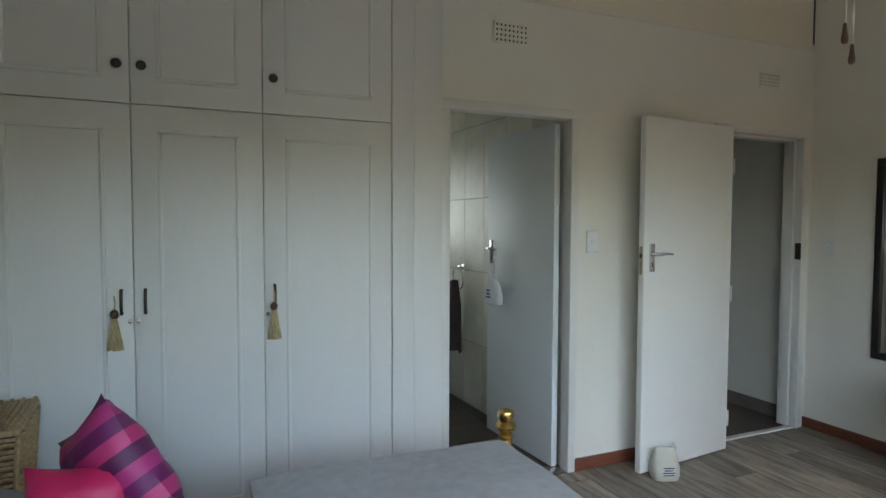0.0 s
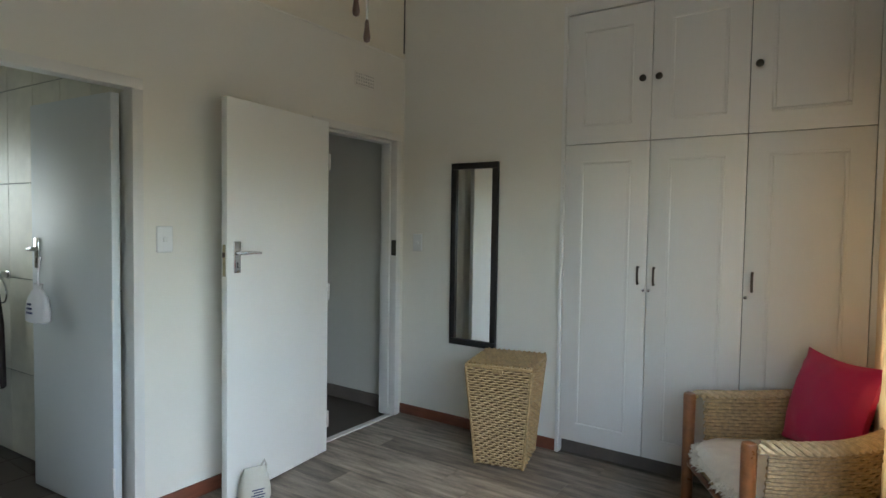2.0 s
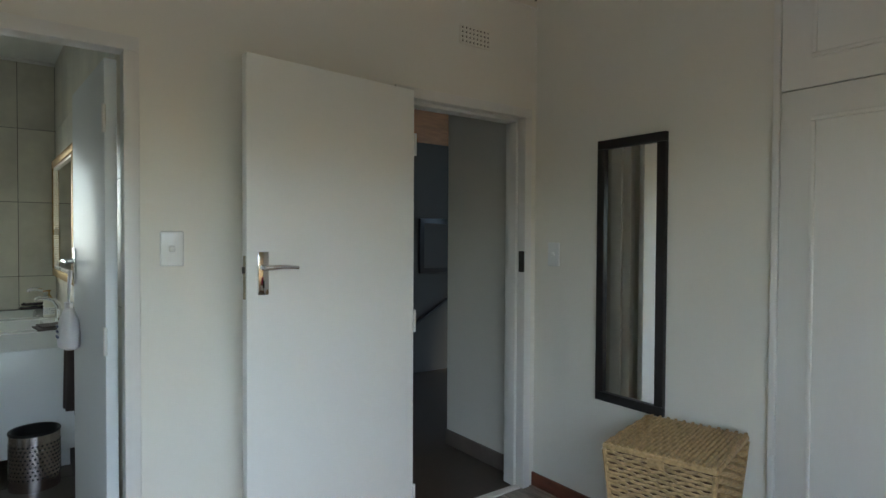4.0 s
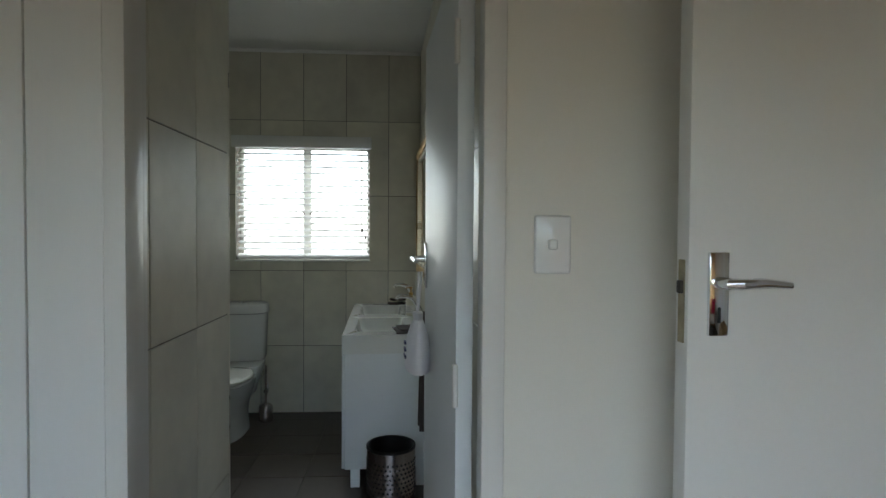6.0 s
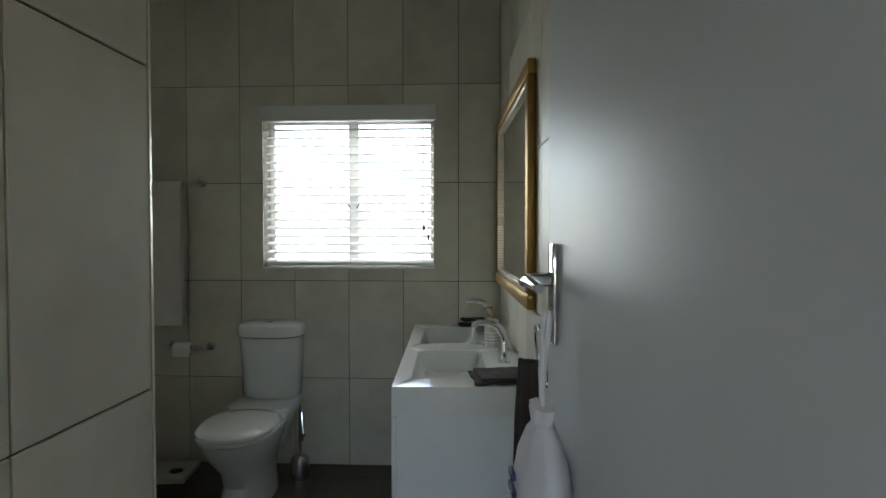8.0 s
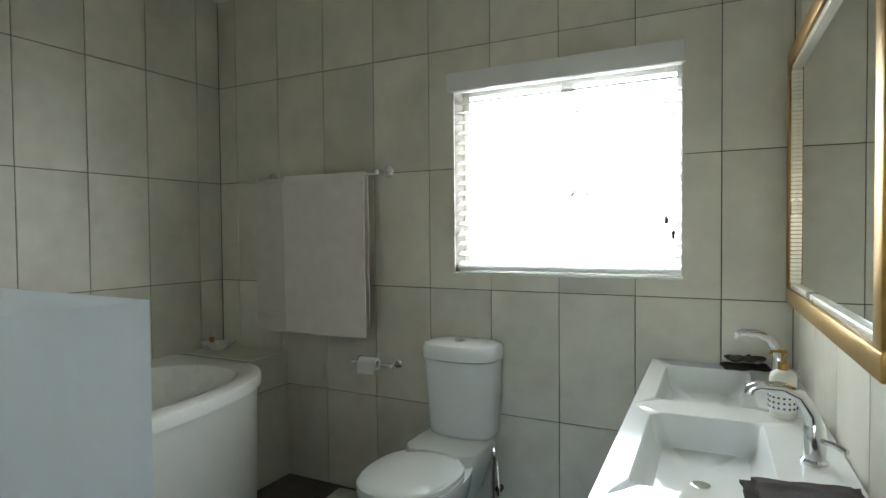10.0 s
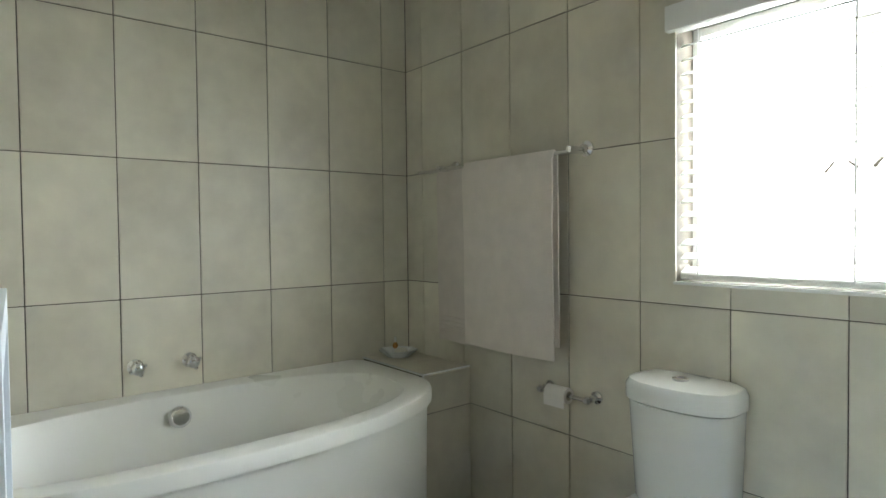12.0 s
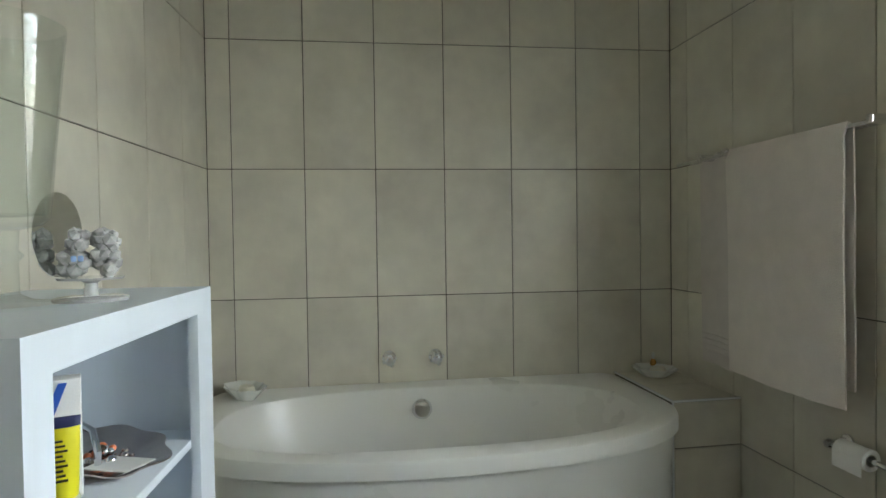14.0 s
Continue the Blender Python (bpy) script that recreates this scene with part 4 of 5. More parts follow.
part("cap", turned([(0.007, 0.06), (0.007, 0.088), (0.003, 0.09)], 14), M["ceramic"], bt)
soap_dish(pose(-2.13, 1.20, 0.690, 0, 0, 40) @ Matrix.Diagonal((1.1, 1.1, 1.9, 1)), "scalloped white soap dish on the bath's corner")

# toilet
TX = -0.652
wc = thing("toilet", pose(0.034, -0.027, 0), "white close-coupled ceramic toilet with its lid down", "toilet")
rings = []
for z, cy, rx, ry, p in ((0, 2.74, 0.115, 0.235, 2.6), (0.03, 2.74, 0.112, 0.232, 2.6), (0.12, 2.76, 0.102, 0.215, 2.5), (0.20, 2.745, 0.118, 0.235, 2.4),
                         (0.28, 2.70, 0.155, 0.27, 2.3), (0.345, 2.675, 0.176, 0.285, 2.3), (0.375, 2.67, 0.180, 0.29, 2.3)):
    rings.append(oval(TX, cy, z, rx, ry, 40, p))
part("pan", loft(bmesh.new(), rings), M["ceramic"], wc)
part("pan_shelf", loft(bmesh.new(), [oval(TX, 2.97, z, rx, 0.16, 32, 5) for z, rx in ((0.20, 0.10), (0.30, 0.13), (0.40, 0.165), (0.425, 0.168))]), M["ceramic"], wc)


def seat_ring(z, f, cy=2.625):
    return [(TX + x, cy + (y if y < 0 else y * 0.86), z) for x, y, _ in oval(0, 0, 0, 0.186 * f, 0.245 * f, 48, 2.35)]


part("seat", loft(bmesh.new(), [seat_ring(0.376, 0.97), seat_ring(0.380, 1.0), seat_ring(0.394, 1.0), seat_ring(0.397, 0.985)]), M["ceramic"], wc)
part("lid", loft(bmesh.new(), [seat_ring(0.399, 0.985), seat_ring(0.402, 1.0), seat_ring(0.416, 0.995), seat_ring(0.427, 0.94), seat_ring(0.432, 0.7), seat_ring(0.434, 0.3)]), M["ceramic"], wc)
CB = 3.155


def tank(z, w, d, bow):
    """Outline of the cistern: flat at the wall, bowed in front."""
    out = []
    for i in range(40):
        a = 2 * math.pi * i / 40
        c, s = math.cos(a), math.sin(a)
        p = 8 if s > 0 else 3.4
        x = w * math.copysign(abs(c) ** (2 / p), c)
        out.append((TX + x, CB - d / 2 + d / 2 * math.copysign(abs(s) ** (2 / p), s) - (bow * (1 - (x / w) ** 2) if s < 0 else 0), z))
    return out


part("cistern", loft(bmesh.new(), [tank(0.428, 0.150, 0.14, 0.02), tank(0.445, 0.158, 0.15, 0.022), tank(0.77, 0.172, 0.168, 0.028)]), M["ceramic"], wc)
lid = part("cistern_lid", loft(bmesh.new(), [tank(0.774, 0.174, 0.17, 0.028), tank(0.778, 0.180, 0.178, 0.03), tank(0.822, 0.180, 0.178, 0.03), tank(0.840, 0.170, 0.168, 0.03), tank(0.848, 0.140, 0.14, 0.03), tank(0.85, 0.06, 0.06, 0.03)]), M["ceramic"], wc)
part("flush_button", turned([(0.026, 0), (0.026, 0.006), (0.02, 0.008), (0.018, 0.005), (0.004, 0.005)], 20, pose(TX, CB - 0.10, 0.849)), M["chrome"], lid)
part("water_pipe", tubed([(TX + 0.15, 3.15, 0.17), (TX + 0.17, 3.08, 0.17), (TX + 0.185, 3.05, 0.22), (TX + 0.17, 3.07, 0.33), (TX + 0.13, 3.09, 0.43)], 0.007, 8), M["chrome"], wc)
part("valve", turned([(0.016, 0), (0.016, 0.03), (0.01, 0.034)], 14, pose(TX + 0.15, 3.16, 0.17, 90, 0, 0)), M["dark_metal"], wc)

br = thing("toilet_brush", pose(-0.43, 2.95, 0), "steel toilet brush standing in its holder", "toilet brush")
part("holder", turned([(0.045, 0), (0.05, 0.006), (0.05, 0.10), (0.044, 0.115), (0.03, 0.125), (0.014, 0.13)], 24), M["steel"], br)
part("handle", turned([(0.009, 0.13), (0.008, 0.35), (0.011, 0.36), (0.011, 0.40), (0.004, 0.405)], 14), M["steel"], br)

sc = thing("bathroom_scale", pose(-1.17, 2.93, 0, 0, 0, 6), "pale grey bathroom scale with a dark dial", "scale")
part("platform", boxed(-0.14, -0.13, 0.006, 0.14, 0.13, 0.04, bevel=0.01), M["canvas"], sc)
part("dial", turned([(0.035, 0.038), (0.035, 0.043), (0.03, 0.045), (0.003, 0.045)], 24, pose(0.06, -0.03, 0)), M["black"], sc)
for x in (-0.11, 0.11):
    for y in (-0.1, 0.1):
        part("foot", turned([(0.012, 0), (0.012, 0.008)], 10, pose(x, y, 0)), M["black"], sc)

# towel rail, towels, paper holder
tr = thing("towel_rail", pose(0, BB, 1.645), "chrome double towel rail over the tiles", "towel rail")
for x in (-1.82, -1.05):
    b = part("bracket", turned([(0.03, 0), (0.03, 0.008), (0.016, 0.016), (0.012, 0.04)], 20, pose(x, 0, 0, 90, 0, 0)), M["chrome"], tr)
    part("arm", boxed(x - 0.012, -0.118, -0.024, x + 0.012, -0.03, 0.002, bevel=0.005), M["chrome"], b)
part("bar", tubed([(-1.985, -0.045, -0.012), (-1.045, -0.045, -0.012)], 0.0075, 12), M["chrome"], tr)
part("bar", tubed([(-1.985, -0.108, -0.018), (-1.045, -0.108, -0.018)], 0.0075, 12), M["chrome"], tr)


def towel(name, x0, x1, bar_y, bar_z, front, back, seed, label, mat, r=0.012, hem=True):
    t = thing(name, pose(0, 0, 0), label, "towel")
    length = front + back

    def fn(u, v):
        s = v * length
        x = x0 + (x1 - x0) * u
        if s < front:
            y, z = bar_y - r - 0.004, bar_z - (front - s)
        else:
            y, z = bar_y + r, bar_z - (s - front)
        k = abs(s - front)
        if k < 0.025:
            a = (s - front) / 0.025 * math.pi / 2
            y, z = bar_y + r * math.sin(a), bar_z + r * math.cos(a) - 0.002
        drop = min(1.0, k / front)
        sgn = -1 if s < front else 1
        y += sgn * 0.004 * (0.5 + 0.5 * ripple(u * 4, v * 2, seed)) - 0.008 * drop * abs(ripple(u * 3, seed, v * 2))
        y += 0.012 * drop * math.sin(u * 5 + seed) * (1 if s < front else 0.3)
        x += 0.006 * ripple(v * 5, seed + u)
        return (x, y, z)
    part("cloth", sheeted(fn, 24, 70, 0.006), mat, t)
    if hem:
        bm = bmesh.new()
        for k in range(4):
            z = bar_z - front + 0.05 + k * 0.022
            pts = [(x0 + 0.004 + (x1 - x0 - 0.008) * i / 20, Vector(fn(i / 20, (0.05 + k * 0.022) / length)).y - 0.001, z) for i in range(21)]
            tube(bm, pts, 0.0035, 5)
        part("hem_band", bm, mat, t)
    return t


towel("bath_towel", -1.632, -1.118, BB - 0.108, 1.628, 0.80, 0.75, 2, "large cream bath towel folded over the rail", M["towel"], 0.016, hem=False)
# rear towel, toned down for the shade behind the front one
towel("bath_towel", -1.895, -1.60, BB - 0.045, 1.632, 0.825, 0.77, 7, "shaded cream bath towel with a banded hem behind it", M["towel_shaded"])

ph = thing("paper_holder", pose(0, BB, 0.69), "chrome toilet paper holder with a nearly used roll", "paper holder")
for x in (-1.235, -1.008):
    part("post", turned([(0.024, 0), (0.024, 0.007), (0.013, 0.014), (0.012, 0.06), (0.016, 0.066), (0.010, 0.078)], 18, pose(x, 0, 0, 90, 0, 0)), M["chrome"], ph)
part("spindle", tubed([(-1.235, -0.066, 0), (-1.008, -0.066, 0)], 0.008, 10), M["chrome"], ph)
roll = thing("paper_roll", pose(-1.142, BB - 0.066, 0.69, 0, 90, 0), "nearly used white toilet roll on its holder", "toilet roll")
part("paper", turned([(0.018, -0.05), (0.031, -0.05), (0.031, 0.05), (0.018, 0.05)], 28, cap=(False, False)), M["paper"], roll)
part("core", turned([(0.018, -0.051), (0.016, -0.051), (0.016, 0.051), (0.018, 0.051)], 20, cap=(False, False)), M["canvas"], roll)
part("loose_end", boxed(0.0, -0.0325, -0.05, 0.045, -0.0315, 0.05), M["paper"], roll)

# window and blind
win = thing("window_2", pose(0, BB, 0), "white steel bathroom window behind a blind", "window", kind="structure")
x0, x1, z0, z1 = WIN
bm = bmesh.new()
for a, b, c, d in ((x0, z0, x0 + 0.03, z1), (x1 - 0.03, z0, x1, z1), (x0 + 0.03, z0, x1 - 0.03, z0 + 0.03), (x0 + 0.03, z1 - 0.03, x1 - 0.03, z1), (-0.215, z0 + 0.03, -0.155, z1 - 0.03)):
    box(bm, a, 0.115, b, c, 0.145, d, bevel=0.003)
part("window_frame", bm, M["window_frame"], win)
for a, b in ((x0 + 0.03, -0.215), (-0.155, x1 - 0.03)):
    p = part("pane", boxed(a, 0.128, z0 + 0.03, b, 0.132, z1 - 0.03), M["pane"], win)
    p.visible_shadow = False
bm = bmesh.new()
box(bm, x0 - 0.003, 0.006, z0 - 0.012, x1 + 0.003, 0.19, z0 - 0.001)
box(bm, x0 - 0.012, 0.006, z0 - 0.012, x0 - 0.001, 0.19, z1)
box(bm, x1 + 0.001, 0.006, z0 - 0.012, x1 + 0.012, 0.19, z1)
box(bm, x0 - 0.012, 0.006, z1, x1 + 0.012, 0.19, z1 + 0.01)
part("window_reveal", bm, M["window_frame"], win)
part("window_trim", boxed(x0 - 0.006, -0.005, z0 - 0.008, x1 + 0.006, 0.004, z0 + 0.002, bevel=0.001), M["slat"], win)
for s in (-1, 1):
    part("stay", tubed([(-0.185 + s * 0.02, 0.11, 1.50), (-0.185 + s * 0.06, 0.10, 1.54), (-0.185 + s * 0.10, 0.105, 1.49)], 0.005, 8), M["dark_metal"], win)

blind = thing("venetian_blind", pose(0, BB, 0), "white venetian blind lowered with open slats", "blind")
part("valance", boxed(x0 - 0.026, -0.028, 1.992, x1 + 0.012, 0.03, 2.078, bevel=0.005), M["slat"], blind)
n = 17
sl = None
for i in range(n):
    z = 1.192 + i * (2.0 - 1.192) / n
    if sl is None:
        def curve(u, v):
            a = v - 0.5
            return (x0 + 0.006 + (x1 - x0 - 0.012) * u, 0.045 + 0.048 * a, 0.019 * a + 0.004 * (1 - 4 * a * a))
        sl = part("slat", sheeted(curve, 1, 6, 0.0025), M["slat"], blind)
        sl.location.z = z
    else:
        o = new("slat", sl.data)
        o.parent = blind
        o.location.z = z
part("bottom_rail", boxed(x0 + 0.006, 0.02, 1.163, x1 - 0.006, 0.07, 1.18, bevel=0.003), M["slat"], blind)
for x in (-0.625, -0.185, 0.235):
    part("ladder_cord", boxed(x - 0.002, 0.0185, 1.17, x + 0.002, 0.0205, 2.02), M["slat"], blind)
for x, z in ((0.242, 1.40), (0.268, 1.34)):
    c = part("pull_cord", tubed([(x, 0.012, z), (x, 0.012, 2.01)], 0.0018, 6), M["slat"], blind)
    part("cord_end", turned([(0.003, 0), (0.006, -0.01), (0.007, -0.03), (0.003, -0.036)], 12, pose(x, 0.012, z)), M["dark_metal"], c)

# vanity
VA = math.degrees(math.atan2(0.055, 1.37))
VAN = pose(0.243, 1.778, 0, 0, 0, VA)
VL, VD = 1.345, 0.49
van = thing("vanity_unit", VAN, "white double vanity unit standing on short feet", "vanity")
bm = bmesh.new()
box(bm, 0.016, 0.016, 0.105, VD, VL - 0.004, 0.722, bevel=0.003)
part("body", bm, M["vanity"], van)
for a, b in ((0.02, 0.45), (0.454, 0.90), (0.904, VL - 0.01)):
    d = part("door", boxed(-0.001, a, 0.11, 0.0155, b, 0.715, bevel=0.003), M["vanity"], van)
    part("handle", tubed([(-0.002, b - 0.04, 0.52), (-0.022, b - 0.04, 0.525), (-0.022, b - 0.04, 0.635), (-0.002, b - 0.04, 0.64)], 0.005, 8), M["chrome"], d)
for x, y in ((0.07, 0.06), (0.42, 0.06), (0.07, VL - 0.1), (0.42, VL - 0.1)):
    part("foot", boxed(x - 0.025, y - 0.025, 0, x + 0.025, y + 0.025, 0.106, bevel=0.004), M["vanity"], van)

ct = thing("double_basin", VAN, "glossy white ceramic top with two square basins", "basin")
for k, (ya, yb, ba, bb) in enumerate(((0.0, 0.688, 0.11, 0.625), (0.688, VL, 0.762, 1.252))):
    bm = bmesh.new()
    loft(bm, [rect_ring(0, ya, VD, yb, 0.726), rect_ring(0, ya, VD, yb, 0.822), rect_ring(0.003, ya, VD, yb, 0.826),
              rect_ring(0.06, ba, 0.342, bb, 0.826, 0.03), rect_ring(0.065, ba + 0.005, 0.337, bb - 0.005, 0.821, 0.03),
              rect_ring(0.076, ba + 0.016, 0.325, bb - 0.016, 0.765, 0.035), rect_ring(0.095, ba + 0.035, 0.307, bb - 0.035, 0.742, 0.04), rect_ring(0.15, ba + 0.14, 0.24, bb - 0.14, 0.738, 0.04)])
    part("basin_bowl", bm, M["ceramic"], ct)
    part("waste", turned([(0.022, 0), (0.022, 0.003), (0.016, 0.004), (0.004, 0.002)], 18, pose(0.195, (ba + bb) / 2, 0.739)), M["chrome"], ct)


def mixer(y, label):
    t = thing("mixer_tap", VAN @ pose(0.422, y, 0.826), label, "tap")
    part("body", turned([(0.027, 0), (0.027, 0.006), (0.022, 0.012), (0.022, 0.075), (0.018, 0.09), (0.004, 0.094)], 24), M["chrome"], t)
    pts = [(0.0, 0, 0.07), (-0.006, -0.004, 0.11), (-0.03, -0.012, 0.148), (-0.065, -0.022, 0.165), (-0.11, -0.034, 0.168), (-0.125, -0.038, 0.16), (-0.128, -0.039, 0.148)]
    part("spout", tubed(pts, 0.013, 14, radii=[0.018, 0.016, 0.0145, 0.0135, 0.0125, 0.012, 0.011]), M["chrome"], t)
    part("lever", tubed([(0.0, 0.0, 0.055), (0.03, -0.03, 0.055), (0.05, -0.055, 0.05)], 0.006, 10), M["chrome"], t)


mixer(0.375, "chrome basin mixer tap with an arched spout")
mixer(1.115, "chrome basin mixer tap with an arched spout")

so = thing("soap_dispenser", VAN @ pose(0.395, 0.712, 0.826), "lotion bottle with a patterned band and gold pump", "soap dispenser")
part("bottle", turned([(0.03, 0), (0.033, 0.004), (0.033, 0.11), (0.028, 0.122), (0.014, 0.13)], 24), M["soap"], so)
part("label_band", turned([(0.0335, 0.018), (0.0342, 0.019), (0.0342, 0.068), (0.0335, 0.069)], 24, cap=(False, False)), M["paper"], so)
bm = bmesh.new()
for i in range(16):
    a = i * math.pi / 8
    for z in (0.030, 0.044, 0.058):
        bmesh.ops.create_icosphere(bm, subdivisions=1, radius=0.0035, matrix=Matrix.Translation((0.0338 * math.cos(a), 0.0338 * math.sin(a), z)))
part("band_pattern", bm, M["navy"], so)
pm = part("pump", turned([(0.013, 0.13), (0.013, 0.15), (0.005, 0.152), (0.005, 0.175), (0.012, 0.176), (0.012, 0.186), (0.003, 0.188)], 18), M["gold"], so, "gold pump head")
part("nozzle", tubed([(0, 0, 0.181), (-0.03, -0.01, 0.180), (-0.034, -0.011, 0.172)], 0.004, 8), M["gold"], pm)


def folded_cloth(m, w, d, h, label, seed):
    """A rumpled cloth thrown down in two layers."""
    t = thing("face_cloth", m, label, "face cloth")
    for k in range(2):
        def fn(u, v):
            a, b = u - 0.5, v - 0.5
            x = a * w * (1 - 0.18 * k + 0.12 * ripple(b * 4, seed + k))
            y = b * d * (1 - 0.12 * k + 0.14 * ripple(a * 4, seed - k, 2))
            z = 0.009 + k * h * 0.5 + h * 0.35 * max(0.0, ripple(a * 5 + seed, b * 5, k)) + h * 0.9 * max(0.0, u + v - 1.65) * (1 - k)
            return (x, y, z)
        part("cloth_layer", sheeted(fn, 18, 18, 0.008), M["towel_dark"], t)


folded_cloth(VAN @ pose(0.385, 0.11, 0.826, 0, 0, 8), 0.21, 0.19, 0.028, "dark brown folded face cloth on the basin top", 3)
folded_cloth(VAN @ pose(0.33, 1.30, 0.826, 0, 0, 12), 0.15, 0.09, 0.06, "dark brown rolled face cloth behind the basin", 9)

# gilt mirror
gm = thing("gilt_mirror", EASTWALL, "large mirror in a gilt frame with a beaded edge", "mirror")
gy0, gy1, gz0, gz1, fw = 1.86, 3.07, 1.080, 1.955, 0.055
for a, b, c, d in ((gy0, gz0, gy1, gz0 + fw), (gy0, gz1 - fw, gy1, gz1), (gy0, gz0 + fw, gy0 + fw, gz1 - fw), (gy1 - fw, gz0 + fw, gy1, gz1 - fw)):
    part("frame_side", boxed(-0.032, a, b, -0.001, c, d, bevel=0.006), M["gold"], gm)
for a, b, c, d in ((gy0 + fw, gz0 + fw, gy1 - fw, gz0 + fw + 0.02), (gy0 + fw, gz1 - fw - 0.02, gy1 - fw, gz1 - fw)):
    part("inner_slip", boxed(-0.024, a, b, -0.004, c, d, bevel=0.004), M["gilt_white"], gm)
bm = bmesh.new()
count = 52
for s in (gy0 + fw + 0.010, gy1 - fw - 0.010):
    for i in range(count):
        z = gz0 + fw + 0.02 + (gz1 - gz0 - 2 * fw - 0.04) * (i + 0.5) / count
        box(bm, -0.026, s - 0.010, z - 0.0055, -0.006, s + 0.010, z + 0.0055)
beads = part("beading", bm, M["gilt_white"], gm, "row of pale metallic beads")
tagged(beads, kind="stuff")
part("glass", boxed(-0.010, gy0 + fw, gz0 + fw, -0.002, gy1 - fw, gz1 - fw), M["mirror"], gm, "silvered mirror glass")

# towel ring with a hand towel
ring = thing("towel_ring", EASTWALL @ pose(0, 1.455, 1.09), "chrome towel ring on the tiles", "towel ring")
part("base", boxed(-0.012, -0.024, -0.024, -0.0005, 0.024, 0.024, bevel=0.004), M["chrome"], ring)
part("knuckle", turned([(0.014, 0.008), (0.014, 0.03), (0.022, 0.032), (0.022, 0.05), (0.006, 0.054)], 20, pose(0, 0, 0, 0, -90, 0)), M["chrome"], ring)
part("hoop", tubed([(-0.045 - 0.012 * math.sin(a), 0.012 + 0.085 * math.cos(a), -0.085 + 0.085 * math.sin(a)) for a in [math.radians(d) for d in range(100, 440, 10)]], 0.006, 10), M["chrome"], ring)
ht = thing("hand_towel", EASTWALL @ pose(-0.075, 1.49, 0), "dark brown hand towel hanging from the towel ring", "towel")


def hang(u, v):
    w = 0.05 + 0.055 * min(1.0, v * 3)
    x = 0.032 * math.sin(u * 11) * (0.6 + 0.4 * v) - 0.008
    return (x, (u - 0.5) * 2 * w, 0.985 - 0.57 * v + 0.01 * math.sin(u * 6))


part("cloth", sheeted(hang, 30, 24, 0.012), M["towel_dark"], ht)

# pedal-less bin of perforated steel
bn = thing("waste_bin", pose(0.508, 1.60, 0), "round perforated steel waste bin with a black liner", "bin")
part("drum", turned([(0.118, 0.004), (0.12, 0.0), (0.12, 0.30), (0.115, 0.30), (0.113, 0.02), (0.02, 0.02)], 40, cap=(False, True)), M["steel"], bn)
bm = bmesh.new()
for i in range(34):
    for k in range(9):
        a = 2 * math.pi * (i + 0.5 * (k % 2)) / 34
        z = 0.07 + k * 0.022
        box(bm, -0.0045, -0.0012, -0.0045, 0.0045, 0.0012, 0.0045, m=pose(0.1205 * math.cos(a), 0.1205 * math.sin(a), z, 0, 45, math.degrees(a) + 90))
tagged(part("perforations", bm, M["black"], bn), kind="stuff")
part("rim", turned([(0.119, 0.298), (0.123, 0.302), (0.123, 0.312), (0.119, 0.316), (0.112, 0.312), (0.112, 0.30)], 40, cap=(False, False)), M["black"], bn)
part("liner", turned([(0.112, 0.31), (0.108, 0.20), (0.10, 0.03), (0.01, 0.025)], 30, cap=(False, False)), M["black"], bn)

# cotton bag on the bathroom door's handle
bag = thing("cotton_bag", bath_door.matrix_world @ pose(0.60, 0.056, -0.035), "white printed drawstring bag hung on the door handle", "bag")
part("strap", tubed([(0.0, -0.002, 1.262), (-0.012, 0.004, 1.18), (-0.004, 0.0, 1.10), (0.008, -0.002, 1.15), (0.0, -0.012, 1.262)], 0.004, 8), M["bag_cloth"], bag)
rings = []
for z, w, d in ((0.925, 0.045, 0.022), (0.935, 0.066, 0.034), (0.99, 0.068, 0.036), (1.05, 0.055, 0.028), (1.085, 0.034, 0.018), (1.10, 0.016, 0.012), (1.125, 0.026, 0.014)):
    rings.append([(x + 0.006 * ripple(math.atan2(y, x) * 2, z * 14), y + 0.006 * ripple(math.atan2(y, x) * 3, z * 12, 5), z) for x, y, _ in oval(0, 0, 0, w * 1.45, d * 1.2, 36)])
part("pouch", loft(bmesh.new(), rings), M["bag_cloth"], bag)
bm = bmesh.new()
for i in range(3):
    box(bm, -0.03 + 0.006 * i, 0.040, 0.975 + 0.022 * i, 0.024 - 0.004 * i, 0.047, 0.986 + 0.022 * i, bevel=0.002)
part("print", bm, M["navy"], bag, "dark blue printed bars")

# white open cabinet against the partition
CAB = pose(-0.353, 1.303, 0, 0, 0, math.degrees(math.atan2(0.034, -0.665)))
CW, CD, CH = 0.667, 0.376, 1.232
SHELF = 0.925
cab = thing("shelf_cabinet", CAB, "white painted open shelf cabinet against the tiles", "cabinet")
# cabinet boards use the white that is tinted blue for skylight
part("top", boxed(0.018, 0.0183, CH - 0.028, CW - 0.018, CD, CH), M["skylit_board"], cab)
for x in (0.0, CW - 0.018):
    part("side_panel", boxed(x, 0.0, 0.0, x + 0.018, CD, CH), M["skylit_board"], cab)
part("back_panel", boxed(0.018, CD - 0.012, 0.05, CW - 0.018, CD, CH - 0.029), M["skylit_board"], cab)
for a, b in ((0.018, 0.058), (CW - 0.092, CW - 0.018)):
    part("stile", boxed(a, 0.0, 0.0, b, 0.0183, CH), M["skylit_board"], cab)
part("top_rail", boxed(0.058, 0.0, CH - 0.05, CW - 0.092, 0.0183, CH), M["skylit_board"], cab)
